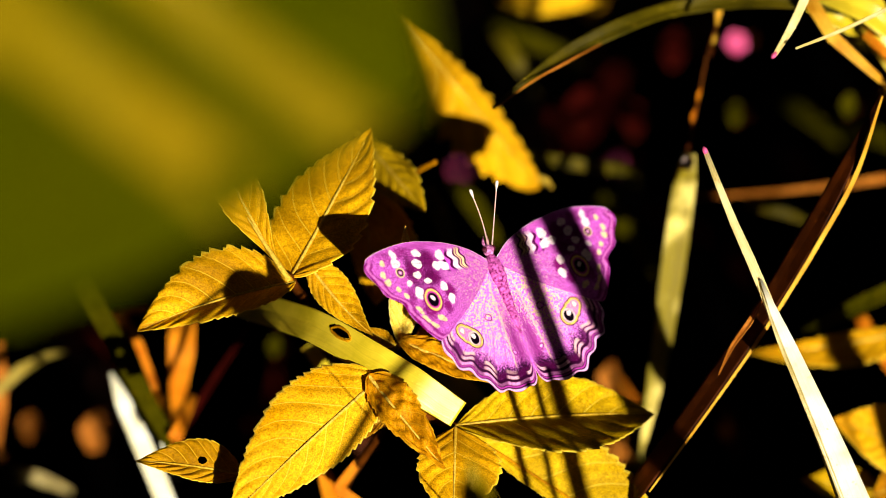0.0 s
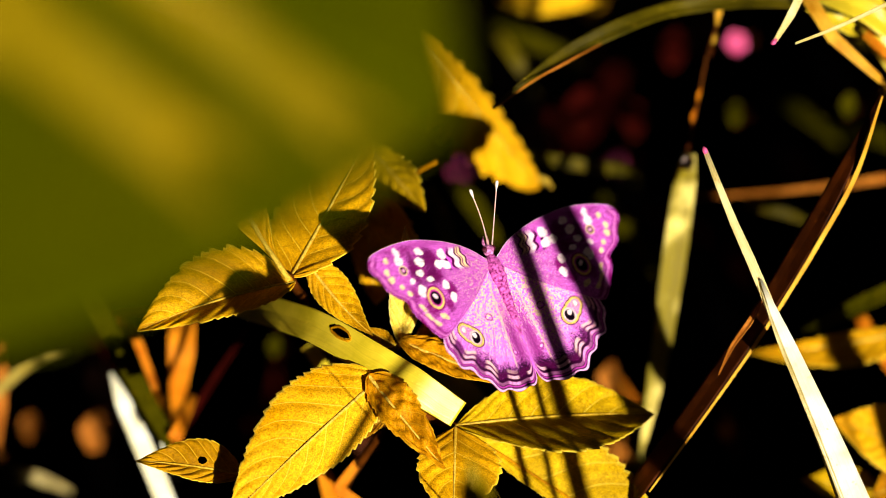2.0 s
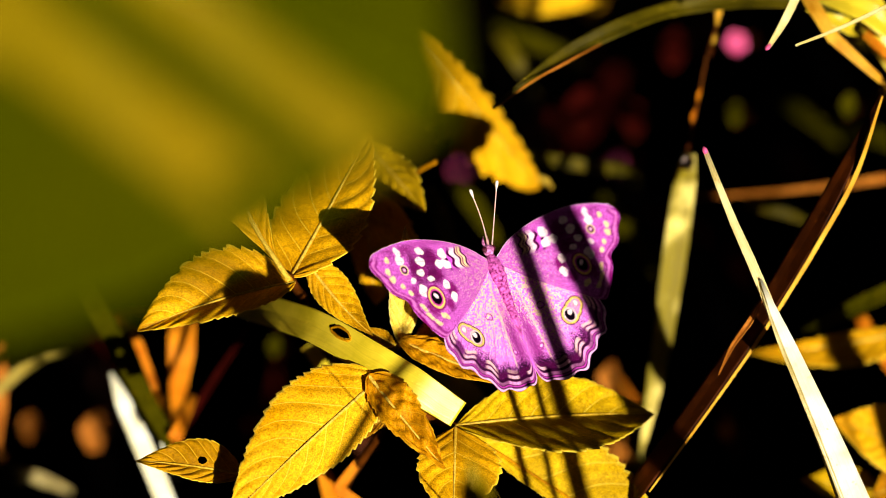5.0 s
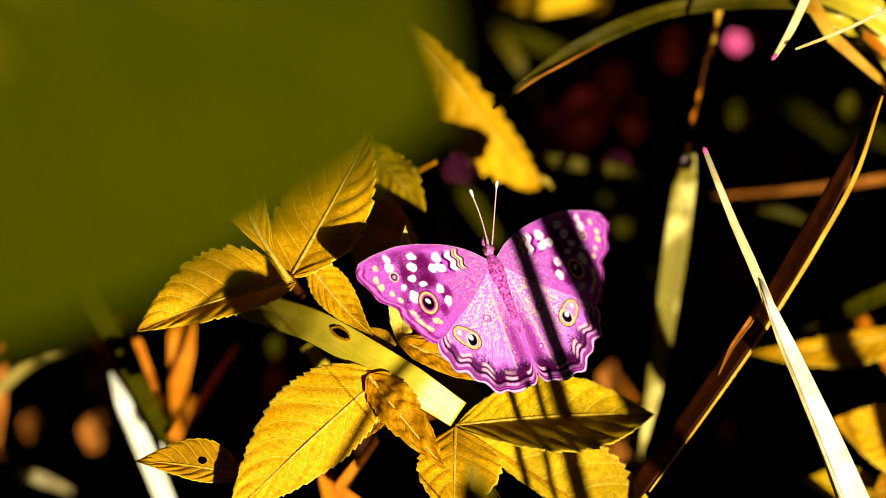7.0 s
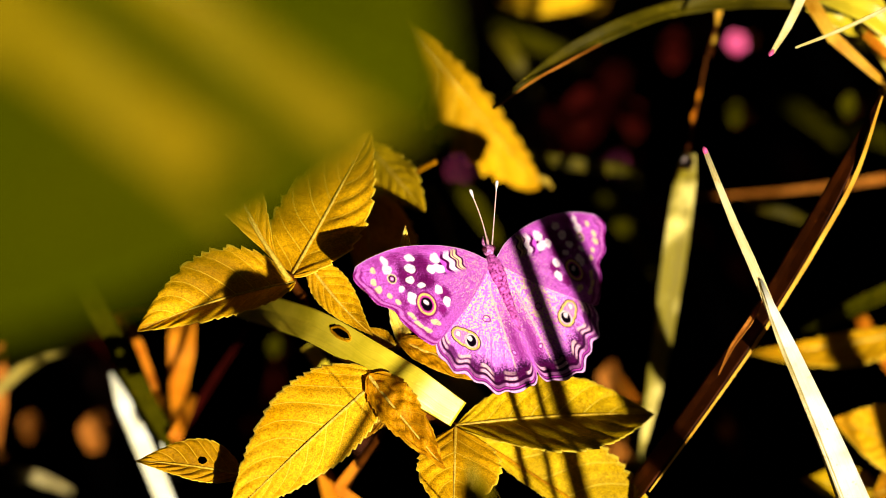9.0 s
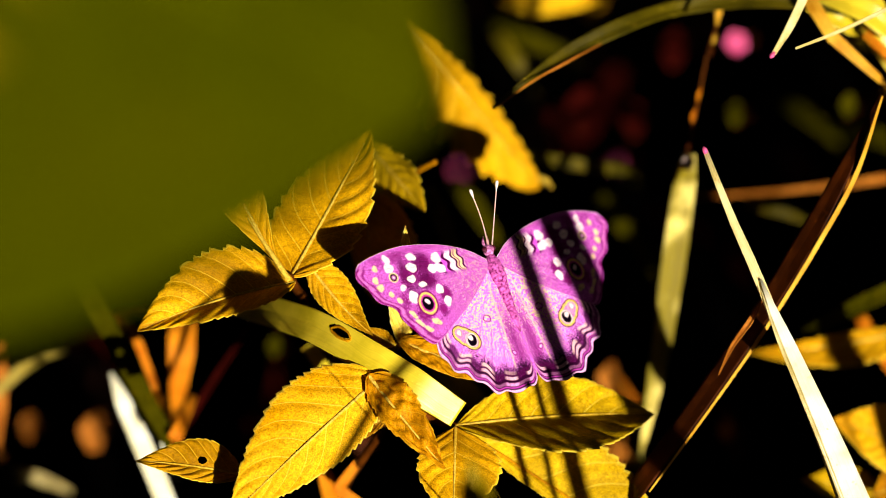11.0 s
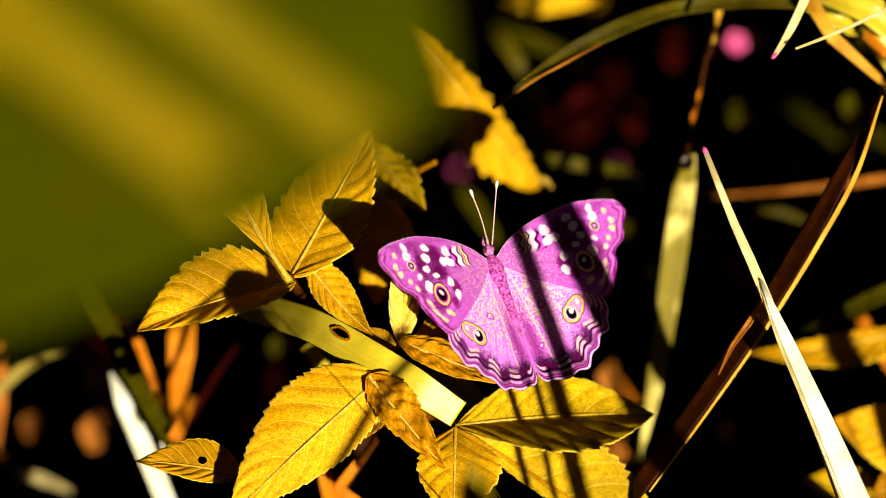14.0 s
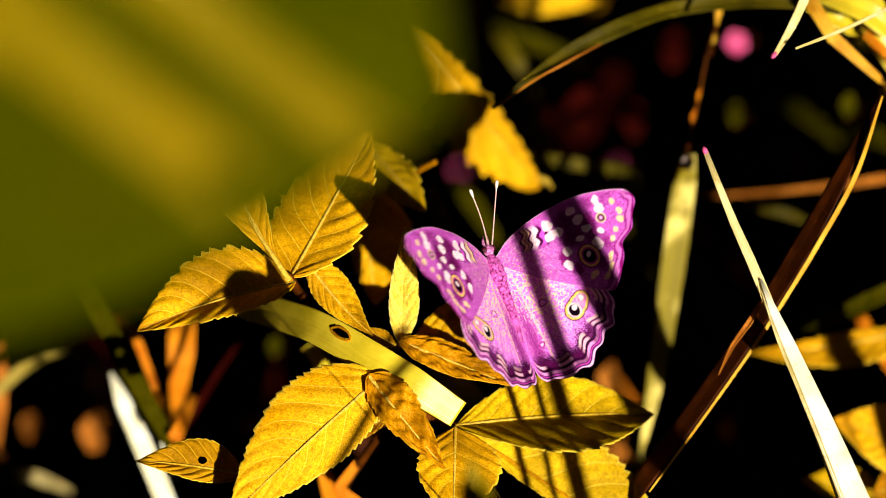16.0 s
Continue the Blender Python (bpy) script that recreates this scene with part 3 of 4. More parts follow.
def wing(name, rim_points, first, last, paint, side, parent, label, lift):
    """A wing: an upper and a lower painted sheet that meet at the margin, growing from the hinge; its outer margin runs from first to last of the rim points."""
    n, m = 430, 230
    p1, f1, c1, d1 = wing_sheet(name, rim_points, first, last, paint, side, lift, n, m, False)
    n2, m2 = 215, 100
    p2, f2, c2, d2 = wing_sheet(name, rim_points, first, last, paint_under, side, lift, n2, m2, True)
    k = n * m
    up = np.arange(n2) * (n - 1) // (n2 - 1) * m + m - 1
    dn = k + np.arange(n2) * m2 + m2 - 1
    rimf = np.stack([up[:-1], up[1:], dn[1:], dn[:-1]], 1)
    ob = link_mesh(name, np.concatenate([p1, p2]).tolist(), np.concatenate([f1, f2 + k, rimf]).tolist(), M_WING, parent, label,
                   [("paint", "FLOAT_COLOR", np.concatenate([c1, c2])), ("dust", "FLOAT", np.concatenate([d1, d2]))])
    ob.location = (side * HINGE, 0, 0)
    return ob


def lathe(name, rings, mat, parent, seg=20, label="", wave=0.0):
    """A round body along y from (y, half width, half height, lift) rings, in mm."""
    verts, faces = [], []
    for y, a, b, z in rings:
        for s in range(seg):
            q = 2 * math.pi * s / seg
            f = 1 + wave * noise.noise(Vector((y * 2.1, math.cos(q) * 2, math.sin(q) * 2)))
            verts.append((a * f * math.cos(q) * 1e-3, y * 1e-3, (z + b * f * math.sin(q)) * 1e-3))
    for i in range(len(rings) - 1):
        for s in range(seg):
            p, q = i * seg + s, i * seg + (s + 1) % seg
            faces.append((p, q, q + seg, p + seg))
    faces.append(tuple(range(seg))[::-1])
    faces.append(tuple((len(rings) - 1) * seg + s for s in range(seg)))
    return link_mesh(name, verts, faces, mat, parent, label)


def butterfly():
    b = empty("butterfly", PERCH, "pink butterfly with white spots and yellow-ringed eyespots on a leaf", "butterfly")
    b.matrix_world = BUTTERFLY_POSE
    inv = BUTTERFLY_POSE.inverted()
    oval = lambda y0, y1, w, h, z, n=12: [(y0 + (y1 - y0) * i / (n - 1), max(w * math.sin(math.pi * (0.04 + 0.92 * i / (n - 1))) ** 0.6, 0.05),
                                           max(h * math.sin(math.pi * (0.04 + 0.92 * i / (n - 1))) ** 0.6, 0.05), z) for i in range(n)]
    lathe("thorax", oval(2.6, -4.8, 1.5, 1.6, 0.1), M_BODY, b, 24, "furry pink thorax", 0.12)
    seg = []
    for i in range(37):
        u = i / 36
        r = 1.1 * (1 - 0.75 * u ** 1.6) * (1 - 0.09 * abs(math.sin(u * math.pi * 8)) ** 3)
        seg.append((-3.8 - 11.5 * u, r, r * 0.95, 0.1 - 0.9 * u * u))
    lathe("abdomen", seg, M_BODY, b, 20, "", 0.06)
    lathe("head", oval(4.3, 2.1, 1.05, 0.95, 0.35, 10), M_HEAD, b, 18, "", 0.15)
    for s in (-1, 1):
        eye = lathe("eye", oval(0.6, -0.6, 0.5, 0.55, 0, 8), M_EYE, b, 14, "dark round eye")
        eye.location = (s * 0.00095, 0.0034, 0.0006)
        palp = smooth_line([(s * 0.35, 3.9, 0.1), (s * 0.5, 4.9, 0.5), (s * 0.42, 5.7, 1.0)], 8) * 1e-3
        tube("palp", palp, [0.00022, 0.0003, 0.00006], M_HEAD, b, "", 8, (0, 0, 0))
    for x0, y0, mid, end in ((864, 433, (851, 385, 6), (833, 338, 9)), (871, 433, (875, 380, 5), (879.5, 322, 8))):
        pts = smooth_line([inv @ at(x0, y0, 1.0), inv @ at(*mid), inv @ at(*end)], 22)
        f = tube("antenna", pts, [0.00014, 0.00011, 0.00011, 0.00012], M_FEELER, b, "thin pale antenna with a club", 8, (0, 0, 0))
        d = (Vector(pts[-1]) - Vector(pts[-3])).normalized()
        tip = Vector(pts[-1])
        tube("club", [tip - d * 0.0016, tip - d * 0.0008, tip, tip + d * 0.0003], [0.00012, 0.00026, 0.0003, 0.0001], M_CLUB, f, "", 8, (0, 0, 0))
    for pts in (((893, 507, -3), (862, 497, -6), (846, 471, -9), (822, 500, -11), (804, 509, -12)), ((900, 540, -3), (872, 528, -6), (852, 520, -8), (826, 553, -11), (791, 565, -12)),
                ((900, 590, -2), (890, 612, -6), (884, 640, -8), (893, 668, -7)), ((915, 500, -6), (960, 520, -14), (985, 600, -12), (980, 690, -6))):
        tube("leg", smooth_line([inv @ at(*p) for p in pts], 24), [0.0003, 0.0002, 0.00013, 0.0001], M_LIMB, b, "thin pale jointed leg", 7, (0, 0, 0))
    wings = []
    for s in (-1, 1):
        wings.append((wing("hindwing", HIND_RIM, 3.5, 12, paint_hindwing, s, b, "scalloped pink hindwing with an eyespot", 0.0), s, True))
        wings.append((wing("forewing", FORE_RIM, 7, 15.3, paint_forewing, s, b, "pink forewing with white spots and an eyespot", 0.3), s, False))
    return wings


# ---- the herb that it sits on ----
def herb():
    h = empty("herb", soil_at(600, 640), "low golden-leaved herb with toothed leaves on reddish stems", "plant")
    stem = tube("stem", smooth_line([h.location, at(590, 660, -70), at(585, 630, -30), at(545, 545, -26), at(522, 508, -8), at(512, 490, 3)], 50), [0.0018, 0.0016, 0.0011, 0.0008], M_STEM, h)
    tube("stem", smooth_line([at(592, 640, -30), at(640, 668, -8), at(668, 672, 0), at(720, 715, -3), at(770, 745, -4), at(806, 755, 0)], 40), [0.0012, 0.001, 0.0008, 0.0007], M_STEM, h)
    tube("stem", smooth_line([soil_at(560, 950), at(590, 885, -60), at(650, 800, -20), at(690, 742, -8), at(700, 722, -4)], 40), [0.0016, 0.0012, 0.0008], M_STEM, h)
    tube("stem", smooth_line([at(600, 640, -40), at(660, 640, -24), at(705, 612, -12), at(712, 600, -8)], 24), [0.001, 0.0008], M_STEM, h)
    # the spray behind the strap
    leaf(h, at(522, 500, 6), at(243, 587, 12), (5.0, 9.8), way(0.05, 0.3, 1), M_LEAF, bow=0.6, sway=0.9, fold=(42, 8), teeth=14, tooth=0.15, peak=0.44, sharp=0.88, seed=1)
    leaf(h, at(514, 492, 2), at(656, 228, -15), (9.6, 8.8), way(-0.1, 0.45, 0.9), M_LEAF, bow=0.6, sway=0.4, fold=7, teeth=12, tooth=0.17, peak=0.40, seed=2)
    young = leaf(h, at(510, 496, 5), at(375, 250, 8), (4.6, 4.6), way(0.1, 0.1, 1), M_LEAF, bow=0.4, sway=-0.5, fold=30, teeth=14, tooth=0.06, peak=0.66, sharp=1.4, seed=3)
    tube("leaf_stalk", smooth_line([at(512, 497, 6), at(478, 446, 7), at(438, 385, 8)], 16), [0.0006, 0.0004, 0.00015], M_RIB, young, "thick pale leaf stalk", 8, h.location)
    leaf(h, at(548, 470, -3), at(660, 594, 2), (4.2, 3.0), way(0.1, -0.1, 1), M_LEAF, bow=-0.8, sway=0.6, fold=10, teeth=13, peak=0.35, seed=4)
    leaf(h, at(640, 285, -32), at(664, 540, -29), (10.4, 4.0), way(-0.1, 0.1, 1), M_LEAF, bow=0.8, fold=4, teeth=18, peak=0.62, seed=5)
    leaf(h, at(628, 232, -44), at(752, 374, -22), (4.6, 4.9), way(-0.3, 0.5, 0.8), M_LEAF_OLIVE, bow=0.6, fold=-3, teeth=9, tooth=0.2, peak=0.6, quilt=0.3, seed=7)
    # the young shoot and its neighbours
    leaf(h, at(712, 612, -6), at(717, 399, 2), (3.0, 2.9), way(0.15, -0.2, 1), M_LEAF_YOUNG, bow=0.8, fold=12, teeth=15, tooth=0.08, peak=0.42, seed=8)
    leaf(h, at(735, 594, -10), at(893, 640, -11), (10.0, 2.2), way(0.1, 0.2, 1), M_LEAF, bow=0.5, sway=0.4, fold=6, teeth=10, peak=0.45, ribs=6, seed=9)
    leaf(h, at(706, 604, -4), at(908, 683, 0), (3.5, 3.3), way(0.1, 0.45, 0.9), M_LEAF_BROWN, bow=0.5, sway=0.2, fold=14, teeth=15, tooth=0.06, peak=0.42, ribs=10, quilt=0.4, rough=0.9, seed=10)
    leaf(h, at(700, 612, -6), at(640, 580, -4), (1.4, 1.6), way(0, 0.2, 1), M_LEAF, fold=20, teeth=7, seed=11)
    # the lower spray
    leaf(h, at(674, 668, 3), at(410, 912, 16), (6.8, 10.8), way(-0.05, 0.05, 1), M_LEAF_BRIGHT, bow=1.6, sway=0.2, fold=-8, teeth=19, tooth=0.1, peak=0.40, ribs=8, sharp=0.78, seed=12)
    leaf(h, at(652, 664, 4), at(788, 830, 9), (4.6, 3.8), way(0.25, 0.2, 0.9), M_LEAF_BROWN, bow=0.6, sway=0.4, fold=12, teeth=12, tooth=0.16, peak=0.36, quilt=0.35, rough=1.3, seed=13)
    leaf(h, at(640, 600, -2), at(665, 690, 3), (3.0, 2.6), way(0.1, -0.1, 1), M_LEAF, bow=0.6, fold=10, teeth=8, peak=0.5, seed=14)
    leaf(h, at(690, 735, -5), at(560, 800, -6), (2.0, 4.0), way(0, 0.2, 1), M_LEAF_BROWN, fold=5, teeth=9, seed=15)
    leaf(h, at(432, 842, 4), at(241, 816, 6), (3.0, 5.4), way(0.1, 0.3, 0.9), M_LEAF, bow=0.6, sway=0.3, fold=8, teeth=12, tooth=0.07, peak=0.42, hole=(0.40, 0.22, 0.042), seed=16)
    leaf(h, at(806, 754, 0), at(1157, 733, -10), (8.4, 10.5), way(0.0, 0.32, 1), M_LEAF_OLIVE, bow=0.8, sway=-0.5, fold=(4, 49), teeth=17, tooth=0.08, peak=0.5, seed=17)
    leaf(h, at(806, 756, 1), at(802, 930, 10), (9.0, 7.2), way(0, -0.1, 1), M_LEAF, bow=0.8, fold=5, teeth=12, peak=0.46, ribs=7, seed=18)
    leaf(h, at(808, 757, -7), at(1196, 1006, -10), (12.4, 2.6), way(0.0, 0.1, 1), M_LEAF_OLIVE, bow=0.4, sway=-0.3, fold=3, teeth=20, peak=0.5, sharp=0.8, rib_mat=M_LEAF_BROWN, seed=19)
    leaf(h, at(858, 940, 84), at(832, 806, 92), (2.8, 3.2), way(-0.35, 0.3, 0.9), M_NEAR, "small green leaf nearer the eye", bow=0.5, fold=10, teeth=8, seed=42)
    tube("stem", smooth_line([at(830, 935, 8), at(900, 1010, 40), at(858, 940, 84)], 16), [0.00014, 0.0001], M_STEM, h)
    return h


def tall_herb():
    """The sprig whose serrated leaf hangs over the butterfly."""
    h = empty("herb", soil_at(700, -160), "taller herb with a hanging golden toothed leaf", "plant")
    tube("stem", smooth_line([h.location, at(700, -90, -90), at(684, -30, -78), at(690, 20, -71)], 40), [0.0016, 0.0012, 0.0008], M_STEM, h)
    leaf(h, at(690, 20, -71), at(956, 334, -69), (5.0, 11.2), way(-0.4, 0.05, 1), M_LEAF, bow=1.0, sway=-0.6, fold=6, teeth=12, tooth=0.42, peak=0.6, ribs=7, sharp=0.75, seed=21)
    tube("leaf_tip", smooth_line([at(948, 312, -70), at(966, 320, -69), at(978, 333, -69)], 8), [0.0003, 0.0006, 0.0001], M_RIB, h)
    tube("twig", smooth_line([at(724, 312, -34), at(748, 298, -30), at(772, 286, -28)], 24), [0.0006, 0.0005], M_LEAF_BROWN, h)


# ---- grass ----
G = "grass round the herb"


def grass(pts, widths, mat, label, root=None, facing=None, crease=0.15, turn=0.0, hole=None, steps=60, cols=9):
    ob = blade("grass_blade", pts, widths, mat, None, facing, root, crease, "", None, steps, hole, turn, cols)
    return tagged(ob, label, "grass", G)


def meadow():
    # the flat strap that lies across the herb
    strap = grass([(395, 524, -40), (440, 541, -27), (500, 558, -14), (560, 580, -5), (640, 625, 2), (730, 680, 4), (811, 734, 2)], [46, 50, 55, 58, 60, 60, 50], M_STRAP,
          "flat yellow grass blade with a worm hole lying across leaves", facing=way(-0.1, 0.1, 1), crease=0.04, hole=(106, 7, 6.8, 4.2), steps=170, cols=29)
    ring = []
    for i in range(25):
        a = i * 2 * math.pi / 24
        u, v = 19 * math.cos(a) * (1 + 0.12 * math.sin(3 * a)), 9 * math.sin(a)
        ring.append(at(604 + 0.86 * u - 0.51 * v, 590 + 0.51 * u + 0.86 * v, -1.2 + 0.085 * u) - strap.location)
    link_mesh("hole_rim", *tube_data(ring, [0.00022, 0.00034, 0.0002, 0.0003, 0.00022], 6), M_LEAF_BROWN, strap, "browned rim of a worm hole")
    # stalks beside it
    straw = grass([(1500, 915, 2), (1430, 720, 2), (1383, 600, 2), (1345, 500, 2), (1297, 392, 1), (1247, 265, 0)], [18, 18, 18, 19, 15, 9], M_STRAW, "narrow pale dry grass stalk before the brown blade", soil_at(1520, 960),
          way(0.3, -0.2, 1), 0.22)
    link_mesh("tip", *tube_data([at(x, y, 0.4) - straw.location for x, y in ((1250, 272), (1247, 265), (1245, 260))], [0.0004, 0.0005, 0.0002]), M_PETAL, straw, "tiny pink tip")
    white = grass([(1532, 930, 12), (1481, 805, 10), (1435, 700, 8), (1390, 600, 6), (1346, 494, 2.6)], [54, 44, 35, 27, 3], M_PALE, "broad white dry grass blade leaning on a stalk", soil_at(1600, 1000), SUN, 0.06)
    blade("margin", [(1508, 930, 12.6), (1461, 805, 10.6), (1419, 700, 8.6), (1378, 600, 6.6), (1346, 510, 3.6)], [7, 8, 8, 8, 1], M_STRAW, white, way(-0.3, 0.1, 1), None, 0.2, "tan rolled margin", white.location)
    brown = [(1130, 862, -6), (1240, 712, -8), (1345, 560, -8), (1425, 430, -8), (1496, 300, -6), (1560, 168, -4)]
    dead = grass(brown, [44, 46, 44, 50, 34, 6], M_BROWN, "brown withered grass blade, sunlight on its edge put in as yellow", soil_at(1110, 900), way(-0.75, 0.3, 0.7), 0.05)
    # sunlight caught by the rolled edge, put in as a yellow strip
    blade("lit_edge", [(x + 19, y + 9, w + 2) for x, y, w in brown[:-1]] + [(1562, 170, -2)], [3, 5, 7, 10, 10, 4], M_GOLD, dead, way(0.5, -0.3, 0.9), None, 0.1, "rolled edge, yellow for the sunlight it catches", dead.location)
    blade("withered_flap", [(1272, 664, -6), (1300, 608, -2), (1328, 570, -1), (1350, 530, -4)], [2, 9, 13, 3], M_RUST, dead, way(-0.4, 0.2, 0.9), None, 0.2, "crumpled orange-brown flap", dead.location, 24, None, 50)
    sheath = grass([(1136, 792, -62), (1150, 720, -61), (1166, 630, -60), (1192, 450, -58), (1212, 310, -55), (1219, 272, -55)], [8, 24, 34, 45, 40, 24], M_SHEATH, "cream grass sheath in the shade of other blades, light dapples in its colour", soil_at(1128, 830), way(0.2, 0, 1), 0.2)
    link_mesh("node", *tube_data([at(x, y, -52) - sheath.location for x, y in ((1214, 302), (1216, 292), (1217, 282), (1218, 274))], [0.0006, 0.0012, 0.0013, 0.0005], 12), M_LIMB, sheath, "pale pinkish swollen node")
    stalk = empty("seed_stalk", at(1216, 284, -54), "thin dark twisted seed stalk rising from a sheath", "grass", G)
    line = smooth_line([at(1216, 284, -54), at(1226, 225, -54), at(1238, 165, -54), at(1254, 90, -54), at(1270, 40, -54), at(1286, -40, -54)], 40)
    tube("stem", line, [0.0004, 0.00022, 0.0002, 0.00035], M_BROWN_STEM, stalk)
    for x, y, ln, wd, mat in ((1221, 262, 22, 11, M_BROWN), (1229, 205, 26, 11, M_ORANGE), (1239, 168, 24, 10, M_ORANGE), (1262, 92, 18, 9, M_BROWN), (1266, 70, 20, 8, M_GOLD), (1275, 25, 44, 15, M_GOLD), (1284, -12, 40, 14, M_GOLD)):
        blade("spikelet", [(x - ln * 0.12, y + ln / 2, -53), (x, y, -51), (x + ln * 0.16, y - ln / 2, -53)], [3, wd, 2], mat, stalk, way(0.5, -0.2, 0.8), None, -0.3, "", stalk.location, 12)
    arch = grass([(872, 192, -14), (935, 143, -16), (1000, 98, -20), (1100, 48, -24), (1220, 12, -36), (1400, 4, -30), (1600, 44, -34), (1800, 150, -60)], [6, 17, 27, 32, 28, 26, 24, 24], M_OLIVE, "long arching olive grass blade",
          None, way(0, 0.3, 1), 0.12)
    # the sunlit lower edge is added as a strip in orange colour
    blade("lit_edge", [(880, 190, -13), (935, 149, -14), (1000, 112, -18), (1064, 78, -21)], [2, 3, 4, 1], M_RUST, arch, way(0.3, -0.3, 0.9), None, 0.1, "added orange strip for the sunlit edge", arch.location, 30)
    tip_blade = grass([(1372, 96, -4), (1398, 52, -4), (1440, -40, -6), (1480, -130, -20)], [8, 15, 19, 20], M_STRAW, "pale cut grass blade hanging over", None, way(0.3, -0.2, 1))
    thin_blade = grass([(1408, 86, 0), (1470, 62, -1), (1535, 33, -2), (1640, -20, -8)], [4, 6, 7, 8], M_STRAW, "thin pale grass blade", None, way(0.3, -0.2, 1))
    bud = link_mesh("bud", *tube_data([at(1374, 92, -4) - tip_blade.location, at(1369, 99, -4) - tip_blade.location, at(1366, 103, -4) - tip_blade.location], [0.0003, 0.0005, 0.0002]), M_PETAL, tip_blade, "tiny pink bud")
    return tip_blade, thin_blade


def far_grass():
    """Blades and leaves farther down among the herb, out of the lens's focus; those in M_DIM and M_DUSK carry shade in
    their colour.
    """
    dim, red = "grass blade low behind the herb", "dry reddish grass blade in the shade"
